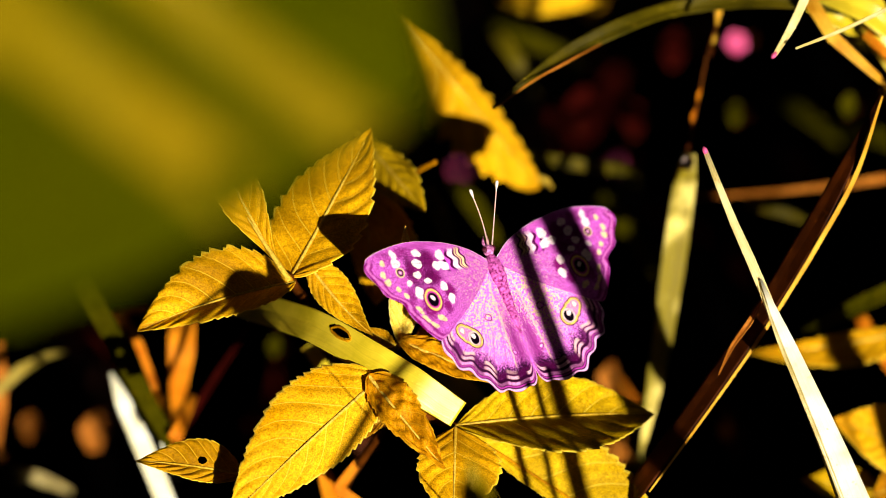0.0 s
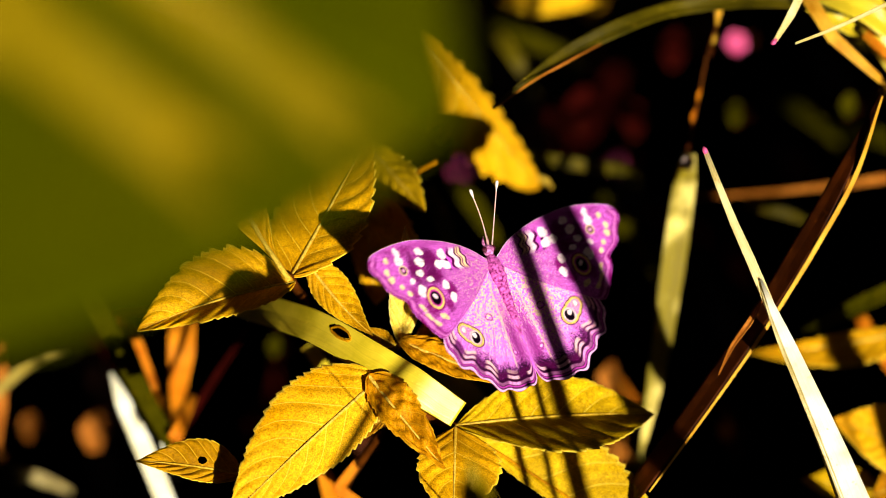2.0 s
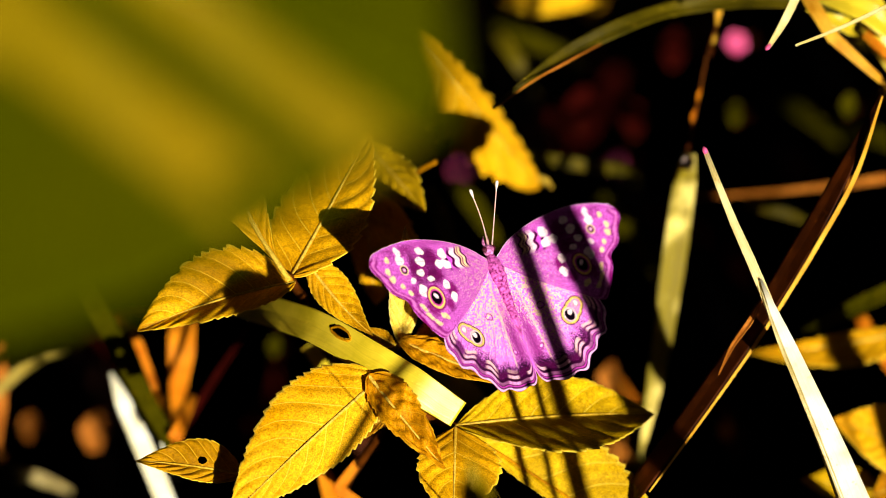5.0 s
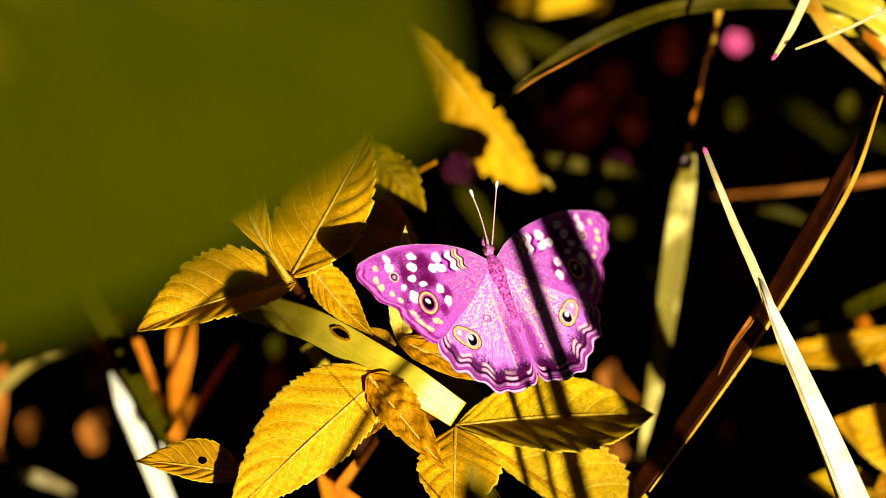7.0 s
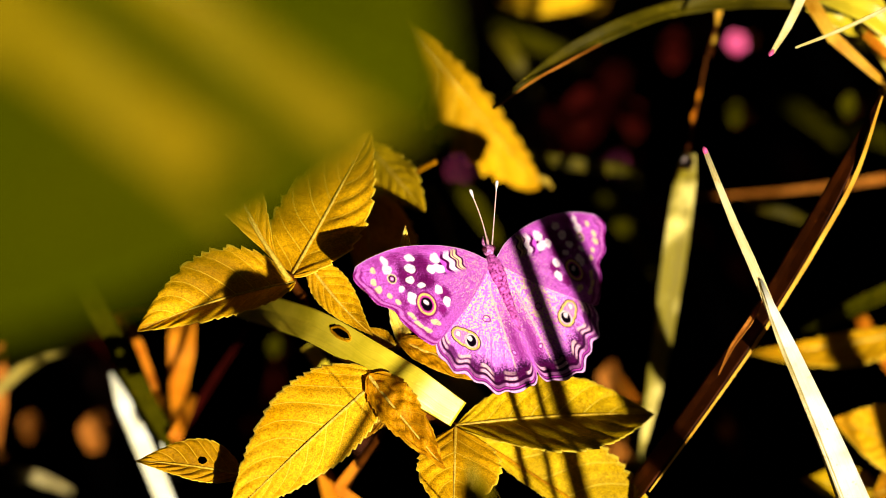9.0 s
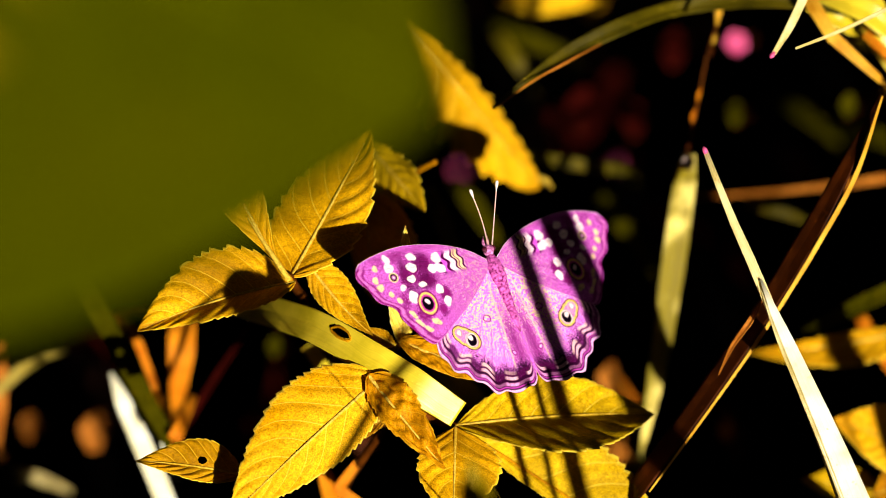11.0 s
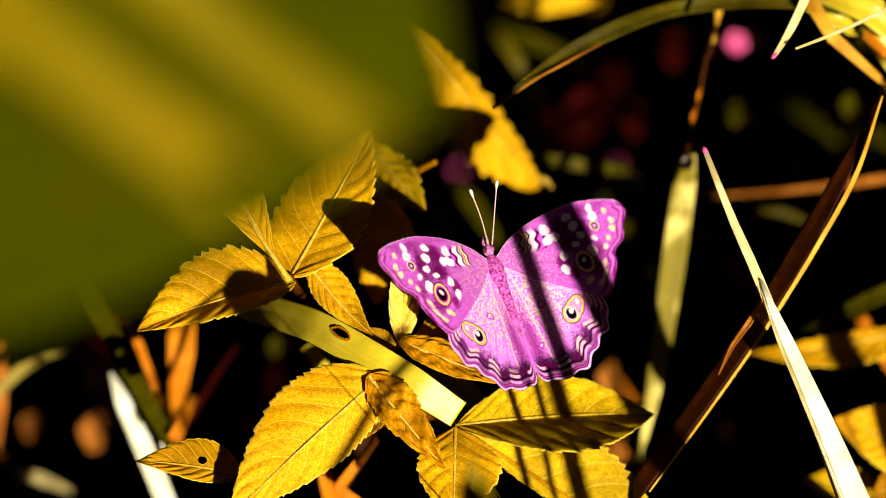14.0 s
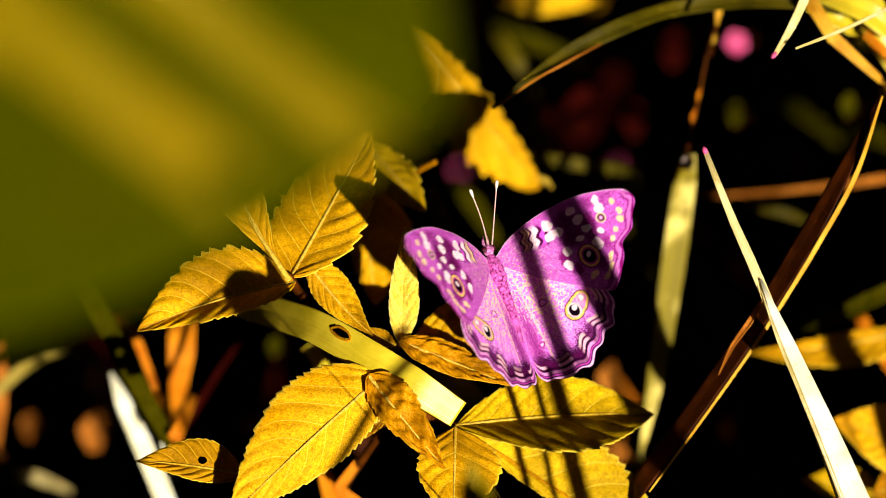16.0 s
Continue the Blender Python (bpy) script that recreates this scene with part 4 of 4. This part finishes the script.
    for pts, widths, mat, label in (
        ([(1105, 302, -95), (1030, 293, -90), (930, 278, -90)], [18, 24, 22], M_OLIVE, "dull olive dead " + dim),
        ([(1600, 312, -90), (1500, 326, -90), (1400, 338, -95), (1230, 350, -105)], [15, 13, 9, 6], M_RUST, "orange dead " + dim),
        ([(1445, 392, -115), (1390, 376, -110), (1320, 358, -110)], [16, 22, 18], M_OLIVE, "dull olive dead " + dim),
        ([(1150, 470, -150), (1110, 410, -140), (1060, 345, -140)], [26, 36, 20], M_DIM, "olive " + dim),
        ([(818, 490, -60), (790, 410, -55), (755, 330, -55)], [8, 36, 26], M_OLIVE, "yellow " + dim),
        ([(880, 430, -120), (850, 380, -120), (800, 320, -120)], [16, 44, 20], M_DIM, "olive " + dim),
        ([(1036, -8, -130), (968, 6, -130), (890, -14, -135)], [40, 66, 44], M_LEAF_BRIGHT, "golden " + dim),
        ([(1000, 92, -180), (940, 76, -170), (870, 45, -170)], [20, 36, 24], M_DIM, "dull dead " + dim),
        ([(940, 150, -120), (915, 110, -120), (880, 60, -120)], [12, 30, 30], M_OLIVE, "olive " + dim),
        ([(1556, 140, -26), (1500, 92, -24), (1450, 40, -24), (1420, -20, -24)], [14, 22, 26, 28], M_GOLD, "gold-brown curling " + dim),
        ([(1600, 70, -30), (1530, 18, -30), (1440, -20, -30)], [44, 46, 40], M_STRAP, "yellow broad " + dim),
        ([(1506, 52, -34), (1450, 14, -34), (1390, -30, -34)], [24, 46, 50], M_STRAP, "yellow broad " + dim),
        ([(1610, 150, -44), (1560, 70, -40), (1520, -20, -40)], [40, 56, 60], M_STRAP, "yellow broad " + dim),
        ([(1600, 120, -36), (1556, 100, -34), (1530, 60, -34)], [20, 20, 16], M_ORANGE, "orange " + dim),
        ([(1600, 505, -60), (1510, 545, -55), (1425, 590, -60)], [30, 30, 20], M_DIM, "olive " + dim),
        ([(1600, 680, -80), (1550, 610, -70), (1515, 550, -70)], [22, 30, 22], M_ORANGE, "orange " + dim),
        ([(276, 692, -60), (255, 630, -60), (235, 590, -60), (215, 550, -60)], [12, 16, 15, 12], M_ORANGE, "orange dry " + dim),
        ([(205, 552, -60), (262, 548, -60)], [14, 14], M_ORANGE, "orange dry " + dim),
        ([(312, 715, -75), (320, 640, -70), (322, 560, -70)], [20, 46, 48], M_ORANGE, "broad orange dry " + dim),
        ([(310, 930, -70), (262, 810, -68), (212, 700, -68), (196, 660, -68)], [30, 34, 26, 6], M_PALE, "white dry " + dim),
        ([(310, 800, -50), (262, 715, -46), (200, 600, -44), (140, 490, -42)], [24, 30, 36, 36], M_DIM, "olive " + dim),
        ([(300, 800, -50), (288, 745, -50)], [26, 18], M_PALE, "short pale " + dim),
        ([(-30, 720, -80), (20, 668, -80), (60, 640, -80), (118, 622, -90)], [18, 22, 18, 5], M_CREAM, "pale curved " + dim),
        ([(-4, 780, -90), (4, 690, -90), (-2, 600, -90)], [12, 22, 12], M_RUST, "rusty dead " + dim),
        ([(310, 775, -45), (345, 700, -50)], [26, 13], M_ORANGE, "orange dry " + dim),
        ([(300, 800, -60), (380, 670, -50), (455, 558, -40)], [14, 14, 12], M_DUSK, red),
        ([(590, 900, -50), (572, 830, -40), (560, 800, -40)], [30, 26, 10], M_ORANGE, "orange dry " + dim),
        ([(640, 900, -30), (600, 870, -30), (640, 810, -26)], [24, 26, 14], M_ORANGE, "orange dry " + dim),
        ([(870, 740, -50), (820, 690, -45), (770, 650, -45)], [30, 44, 26], M_CREAM, "cream " + dim),
        ([(1110, 720, -130), (1070, 655, -130)], [40, 30], M_ORANGE, "orange dry " + dim),
        ([(1100, 800, -120), (1060, 790, -120)], [30, 30], M_ORANGE, "orange dry " + dim),
        ([(1300, 790, -180), (1280, 730, -180)], [26, 20], M_BROWN, red),
        ([(590, 680, -34), (545, 610, -34)], [20, 30], M_STRAP, "yellow " + dim),
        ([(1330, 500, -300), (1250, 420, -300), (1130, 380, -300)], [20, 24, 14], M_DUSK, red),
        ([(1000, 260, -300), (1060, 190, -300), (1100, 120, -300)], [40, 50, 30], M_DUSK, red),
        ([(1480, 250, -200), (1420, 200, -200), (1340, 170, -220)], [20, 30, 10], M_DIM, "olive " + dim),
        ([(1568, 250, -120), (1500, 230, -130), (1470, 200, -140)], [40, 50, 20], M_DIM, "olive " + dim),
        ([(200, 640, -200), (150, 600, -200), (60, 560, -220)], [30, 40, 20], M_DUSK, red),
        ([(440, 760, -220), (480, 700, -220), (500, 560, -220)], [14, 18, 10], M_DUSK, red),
    ):
        first = pts[0]
        grass(pts, widths, mat, label, soil_at(first[0] + 8, first[1] + 30), steps=44)
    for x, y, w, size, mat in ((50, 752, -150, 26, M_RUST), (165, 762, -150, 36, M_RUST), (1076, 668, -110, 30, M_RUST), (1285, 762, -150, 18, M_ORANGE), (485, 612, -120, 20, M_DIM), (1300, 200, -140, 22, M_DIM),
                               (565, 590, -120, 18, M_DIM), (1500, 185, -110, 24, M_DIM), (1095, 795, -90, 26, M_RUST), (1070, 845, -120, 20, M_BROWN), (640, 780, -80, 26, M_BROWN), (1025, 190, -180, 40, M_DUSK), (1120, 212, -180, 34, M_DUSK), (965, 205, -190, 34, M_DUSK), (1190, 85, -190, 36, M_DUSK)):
        bit = empty("dry_leaf", soil_at(x + 5, y + 14), "small dry leaf on a thin stalk in the shade", "leaf", "small dry leaves")
        c = at(x, y, w)
        k = (c - EYE).dot(FORWARD) / REACH * 1e-4 * size
        tube("stalk", smooth_line([bit.location, (bit.location + c) / 2 + Vector((0.003, 0.002, 0)), c - UP * k], 14), [0.0005, 0.0003], M_STEM, bit)
        blade("blade", [c - UP * k, c, c + UP * k * 0.9 + RIGHT * k * 0.3], [size * 0.5, size * 1.5, size * 0.3], mat, bit, way(0.3, -0.2, 1), None, 0.1, "", bit.location, 14)
    grass([(58, 843, -118), (92, 857, -118), (128, 871, -120)], [16, 44, 10], M_STRAW, "short pale dead grass blade low behind the herb", soil_at(20, 850), steps=30)
    low = empty("herb", soil_at(1640, 900), "low yellow-leaved herb beside the pale stalk", "plant")
    tube("stem", smooth_line([low.location, at(1640, 880, -120), at(1620, 800, -50), at(1640, 576, -55)], 30), [0.0016, 0.001], M_STEM, low)
    leaf(low, at(1640, 810, -46), at(1474, 742, -42), (6.6, 8.0), way(0.1, 0.2, 1), M_LEAF_BRIGHT, bow=1, fold=8, teeth=10, seed=31)
    leaf(low, at(1625, 840, -45), at(1540, 880, -40), (4.5, 4.5), way(0, 0.1, 1), M_LEAF_BROWN, bow=1, teeth=10, seed=32)
    leaf(low, at(1640, 576, -55), at(1324, 624, -60), (5.4, 2.6), way(0.1, 0.3, 1), M_LEAF, bow=1, sway=-1.5, fold=6, teeth=13, seed=33)
    leaf(low, at(1560, 870, -45), at(1418, 850, -50), (4.0, 4.0), way(0.1, 0.3, 1), M_LEAF_OLIVE, bow=1, fold=6, teeth=13, seed=34)


def flower(x, y, w, size):
    """A small five-petalled pink flower on a thin stem."""
    c = at(x, y, w)
    f = empty("flower", soil_at(x + 6, y + 12), "small pink five-petalled flower on a thin stem", "flower", "pink flowers")
    tube("stem", smooth_line([f.location, (f.location + c) / 2 + Vector((0.004, 0.003, 0)), c], 16), [0.0006, 0.0005], M_STEM, f)
    n = way(0.2, 0.1, 1)
    u = n.cross(UP).normalized()
    v = n.cross(u)
    for k in range(5):
        a = k * 2 * math.pi / 5 + x
        d = u * math.cos(a) + v * math.sin(a)
        e = n.cross(d)
        verts, rows, cols = [], 7, 5
        for off in (0, -0.0002):
            for i in range(rows):
                t = i / (rows - 1)
                wd = size * 0.6 * math.sin(math.pi * min(0.12 + 0.8 * t, 0.95)) ** 0.8
                for j in range(cols):
                    q = j / (cols - 1) * 2 - 1
                    verts.append(c + d * (size * t) + e * (q * wd) + n * (size * (0.25 * t * t + 0.1 * q * q) + off) - f.location)
        link_mesh("petal", verts, sheet_faces(rows, cols), M_PETAL, f)


def litter():
    """Crumbs of dead grass and leaf on the soil, too many to count."""
    rng = random.Random(5)
    verts, faces = [], []
    for _ in range(900):
        x, y = rng.uniform(-0.45, 0.45), rng.uniform(-0.1, 0.95)
        a, b = rng.uniform(0, math.pi), rng.uniform(-0.3, 0.3)
        ln, wd = rng.uniform(0.006, 0.03), rng.uniform(0.001, 0.004)
        d = Vector((math.cos(a), math.sin(a), b))
        s = Vector((-math.sin(a), math.cos(a), rng.uniform(-0.4, 0.4)))
        c = Vector((x, y, 0.006 + rng.random() * 0.006))
        k = len(verts)
        for t in (-1, 0, 1):
            for q in (-1, 1):
                for h in (0, -0.0004):
                    verts.append(c + d * (ln * t / 2) + s * (wd * q / 2) + Vector((0, 0, 0.002 * (1 - t * t) + h)))
        for i in (0, 4):
            j = k + i
            faces += [(j, j + 2, j + 6, j + 4), (j + 1, j + 5, j + 7, j + 3), (j, j + 4, j + 5, j + 1), (j + 2, j + 3, j + 7, j + 6)]
        faces += [(k, k + 1, k + 3, k + 2), (k + 8, k + 10, k + 11, k + 9)]
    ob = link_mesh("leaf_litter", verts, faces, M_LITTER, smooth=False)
    tagged(ob, "red-brown crumbs of dead grass on soil, darkened in colour for shade", "leaf litter", kind="stuff")


def sunward(x, y, w, off):
    """A place off metres sunward of (x, y, w), where a thing throws its shadow on it."""
    return at(x, y, w) + SUN * off


def sunward_grass():
    """Taller blades between the sun and the butterfly: their shadows stripe its wing and the leaves."""
    bars = [(at(920, 418, -3), at(993, 645, 0), 35, 0.25, 0.05, 0.02), (at(900, 660, -2), at(922, 745, -2), 14, 0.14, 0.05, 0.002), (at(952, 650, -2), at(973, 745, -2), 12, 0.16, 0.05, 0.002),
            (at(742, 610, 3), at(612, 752, 3), 19, 0.3, 0.02, 0.001), (at(1468, 550, -57), at(1500, 670, -57), 52, 0.2, 0.05, 0.01)]
    # an unseen tuft of fine stems, added so that their shadows run together into half shade
    bars += [(at(950 + 8.2 * i, 374 - 4 * i, -9), at(1025 + 8.2 * i, 542 - 4 * i, -9), 9.0, 0.25, 0.05, 0.02) for i in range(8)]
    for a, b, wide, off, low_end, top_end in bars:
        q1, q2 = a + SUN * off, b + SUN * off
        low = q2 + (q2 - q1).normalized() * low_end
        root = Vector((low.x + (low_end if off < 0.3 else 0.12), low.y - 1.2 * low_end, -0.006))
        line = [low, q2, q1, q1 + (q1 - q2).normalized() * top_end]
        ks = [max((p - EYE).dot(FORWARD) / REACH, 0.05) for p in line]
        ob = blade("grass_blade", line, [wide / k for k in ks], M_CREAM, None, SUN, root, 0.1)
        tagged(ob, "tall cream grass blade on the sunny side" if wide > 10 else "unseen fine cream grass stem added on the sunny side for half shade", "grass", G)


def sunward_herb():
    """A herb added out of view on the sunny side; its leaf shades the base of the spray and of the strap."""
    base = sunward(392, 508, 8, 0.15)
    side = sunward(120, 640, 0, 0.15)
    h = empty("herb", Vector((side.x - 0.02, side.y - 0.05, -0.006)), "unseen herb added on the sunny side to cast a leaf's shadow", "plant")
    tube("stem", smooth_line([h.location, (h.location + side) / 2, side, base], 30), [0.0012, 0.0009, 0.0004], M_STEM, h)
    leaf(h, base, sunward(520, 540, 4, 0.15), (4.6, 3.4), SUN, M_LEAF, bow=0.3, fold=4, teeth=12, tooth=0.05, peak=0.4, sharp=0.6, seed=51)


def shade_grass_stand():
    """Dense low grass added out of view on the sunny side, whose shade keeps the soil behind the herb dark."""
    rng = random.Random(11)
    verts, faces = [], []
    toward = Vector((SUN.x, SUN.y, 0)).normalized()
    beside_shade = Vector((-toward.y, toward.x, 0))
    for _ in range(2600):
        r, q = rng.uniform(0.2, 0.6), rng.uniform(-0.5, 0.5)
        foot = toward * r + beside_shade * q
        tall = 0.264 + r * 0.50 + rng.uniform(-0.06, 0.008)
        lean = Vector((rng.uniform(-0.05, 0.05), rng.uniform(-0.05, 0.05), 0))
        if foot.y + lean.y > -0.12:
            continue
        a = rng.uniform(0, math.pi)
        side = Vector((math.cos(a), math.sin(a), 0)) * rng.uniform(0.002, 0.0045)
        k = len(verts)
        for i in range(6):
            t = i / 5
            c = foot + lean * t * t + Vector((0, 0, tall * t - 0.012))
            for e in (-1, 1):
                verts.append(c + side * (e * (1 - 0.85 * t * t)))
        for i in range(5):
            j = k + i * 2
            faces.append((j, j + 1, j + 3, j + 2))
    ob = link_mesh("shade_grass_stand", verts, faces, M_OLIVE, None, "", [("across", "FLOAT", np.tile([-1.0, 1.0], len(verts) // 2))])
    tagged(ob, "unseen dense olive grass added on the sunny side to shade the soil", "grass", kind="stuff")


NEAR = 240


def broad_plant():
    """The broad leaf that sways close before the eye."""
    base, tip, hub = at(-1240, -755, NEAR), at(785, 175, NEAR), at(300, 150, NEAR)
    h = empty("broad_leaved_plant", soil_at(-2200, 800), "broad-leaved green plant swaying close before the eye", "plant")
    tube("stem", smooth_line([h.location, at(-2300, 300, 60), at(-1700, -500, 160), base], 40), [0.003, 0.002, 0.0012], M_STEM, h)
    ob = leaf(h, base, tip, (45.0, 48.5), way(0.12, -0.1, 1), M_NEAR, "broad olive-green leaf out of focus", bow=0.5, fold=2, teeth=24, tooth=0.03, peak=0.62, ribs=9, quilt=0.12, origin=hub, seed=41)
    ob.location = hub - h.location
    return ob, hub - h.location


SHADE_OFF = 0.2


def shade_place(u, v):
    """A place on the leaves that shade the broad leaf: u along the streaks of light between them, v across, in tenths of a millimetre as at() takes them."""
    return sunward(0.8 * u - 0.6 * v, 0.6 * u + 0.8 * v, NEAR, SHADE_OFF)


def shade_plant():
    """An unseen plant added on the sunny side with long thin leaves: sun comes green through them and clear between
    them, on the broad leaf.
    """
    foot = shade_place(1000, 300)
    h = empty("broad_leaved_plant", Vector((foot.x + 0.05, foot.y - 0.06, -0.006)), "unseen plant added on the sunny side to shade the broad leaf", "plant")
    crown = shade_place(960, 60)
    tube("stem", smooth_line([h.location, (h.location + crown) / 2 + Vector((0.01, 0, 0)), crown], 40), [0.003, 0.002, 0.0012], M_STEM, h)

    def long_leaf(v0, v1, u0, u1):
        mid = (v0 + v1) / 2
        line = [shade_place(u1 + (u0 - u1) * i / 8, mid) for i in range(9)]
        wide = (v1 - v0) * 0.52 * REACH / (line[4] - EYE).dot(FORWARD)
        return blade("leaf", line, [wide * 0.3] + [wide] * 7 + [wide * 0.4], M_SHADE_LEAF, h, SUN, None, 0.0, "unseen thin leaf added to tint the sunlight green", steps=40)

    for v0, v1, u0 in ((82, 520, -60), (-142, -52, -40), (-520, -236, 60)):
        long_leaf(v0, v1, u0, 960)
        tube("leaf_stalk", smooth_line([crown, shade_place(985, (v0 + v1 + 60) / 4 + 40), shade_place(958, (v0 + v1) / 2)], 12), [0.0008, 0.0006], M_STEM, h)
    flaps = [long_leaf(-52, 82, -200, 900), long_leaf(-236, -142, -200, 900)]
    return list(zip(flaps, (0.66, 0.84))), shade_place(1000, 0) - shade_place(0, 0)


butterfly_wings = butterfly()
herb()
tall_herb()
tip_blade, thin_blade = meadow()
far_grass()
for spec in ((1302, 76, -140, 0.0026), (1092, 290, -330, 0.002), (812, 302, -330, 0.002)):
    flower(*spec)
litter()
sunward_grass()
sunward_herb()
shade_grass_stand()
broad_leaf, broad_hub = broad_plant()
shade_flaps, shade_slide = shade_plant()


def motions():
    opened = ((0.0, 4.7), (0.5, 3.9), (1.0, 3.5), (1.5, 2.8), (1.8, 2.4), (1.9, 3.5), (2.0, 7.2), (2.1, 26.2), (2.2, 59.0), (2.3, 74.8), (2.4, 73.2), (2.5, 68.4), (2.6, 60.4), (2.7, 51.0),
              (2.8, 41.0), (2.9, 25.4), (3.0, 16.7), (3.1, 11.8), (3.2, 11.8), (3.3, 17.5), (3.4, 27.7), (3.5, 43.7), (3.6, 69.7), (3.7, 73.8), (3.8, 67.7), (3.9, 61.7), (4.0, 56.2), (4.1, 46.6), (4.2, 38.4))
    resting = ((4.35, 26.9), (4.5, 18.1), (4.75, 10.9), (5.0, 7.9), (5.5, 3.9), (6.0, 1.2), (6.3, 0.8), (6.5, -0.1), (7.0, -0.5), (7.5, -0.9), (8.0, -1.4), (8.5, -1.8), (9.0, -2.7), (9.2, -2.7),
               (10.0, -2.7), (10.8, -2.2), (11.1, 1.6), (11.2, 8.2), (11.3, 25.6))
    beating = ((11.4, 62.1), (11.5, 72.2), (11.6, 69.9), (11.7, 63.0), (11.8, 52.9), (11.9, 50.5), (12.0, 48.5), (12.1, 40.5), (12.2, 31.9), (12.3, 24.9), (12.4, 22.8), (12.5, 22.2), (12.6, 23.8),
               (12.7, 26.4), (12.8, 37.1), (12.9, 47.2), (13.0, 50.1), (13.1, 45.7), (13.2, 38.4), (13.3, 27.7), (13.4, 21.4), (13.5, 17.0), (13.6, 13.7), (13.8, 12.1), (14.0, 12.8), (14.3, 12.1))
    ending = ((14.5, 11.5), (14.8, 8.9), (15.0, 8.2), (15.1, 29.4), (15.2, 59.0), (15.3, 74.5), (15.4, 73.4), (15.5, 69.9), (15.6, 62.1), (15.7, 52.9), (15.8, 44.6), (15.9, 34.7), (16.0, 25.6))
    for ob, side, hind in butterfly_wings:
        rows = []
        for t, a in (*opened, *resting, *beating, *ending):
            if hind:
                a -= 4.5 * math.sin(math.pi * min(max(a, 0), 60) / 60)
            rows.append((t, pose(side * HINGE, 0, 0, 0, -side * a, 0)))
        walk(ob, rows)
    # the broad leaf drifts to and fro; the added, unseen leaves slide over the gaps that let the sun on it
    drift = ((0.0, -20, -10), (0.5, -2, 6), (1.0, 12, 22), (1.5, 22, 38), (1.75, 24, 38), (2.0, 30, 26), (2.5, 36, 26), (3.0, 30, 20), (3.5, 24, 16), (4.2, 30, 18), (5.3, 20, 12), (6.3, 20, 14), (7.0, 12, 20), (7.5, 14, 22), (8.0, 4, 6),
             (9.0, 10, 8), (10.2, 8, 8), (11.4, 0, 10), (11.9, 0, 10), (12.2, 14, 6), (13.0, 8, 4), (14.0, 10, 4), (15.0, 14, 8), (16.0, 12, 6))
    walk(broad_leaf, [(t, Matrix.Translation(broad_hub + (RIGHT * x - UP * y) * 0.52e-4)) for t, x, y in drift])
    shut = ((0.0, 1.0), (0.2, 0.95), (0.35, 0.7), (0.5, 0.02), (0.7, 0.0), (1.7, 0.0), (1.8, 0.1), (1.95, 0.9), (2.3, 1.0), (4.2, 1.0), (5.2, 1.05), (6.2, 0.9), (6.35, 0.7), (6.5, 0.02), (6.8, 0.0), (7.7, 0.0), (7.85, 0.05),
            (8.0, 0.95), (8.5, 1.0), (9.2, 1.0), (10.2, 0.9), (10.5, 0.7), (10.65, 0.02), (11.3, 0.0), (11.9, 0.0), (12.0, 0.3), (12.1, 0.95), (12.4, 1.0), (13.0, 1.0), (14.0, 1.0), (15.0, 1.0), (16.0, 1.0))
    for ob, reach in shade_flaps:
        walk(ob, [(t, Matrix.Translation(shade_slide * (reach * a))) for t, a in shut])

    nod = ((0, 0, 0), (0.5, -2, -1), (1.0, -5, -6), (1.5, -13, -18), (2.0, 0, -24), (2.5, -18, -33), (3.0, -6, -22), (3.5, -15, -22), (4.0, -9, -27), (4.2, -17, -22), (5.2, -10, -14), (6.3, -10, -8), (6.5, 11, -7),
           (7.0, 0, 3), (7.5, -5, 4), (8.0, 0, -5), (8.5, 1, -4), (9.0, -5, -4), (10.0, -3, 0), (11.5, -3, -1), (13.0, -3, -3), (14.0, 0, 1), (14.5, 0, 4), (15.0, 2, 2), (16.0, 0, 0))
    rest, thin = tip_blade.location.copy(), thin_blade.location.copy()
    walk(tip_blade, [(t, Matrix.Translation(rest + (RIGHT * x - UP * y) * 1e-4)) for t, x, y in nod])
    walk(thin_blade, [(t, Matrix.Translation(thin - UP * (y * 0.38e-4))) for t, x, y in nod])


motions()
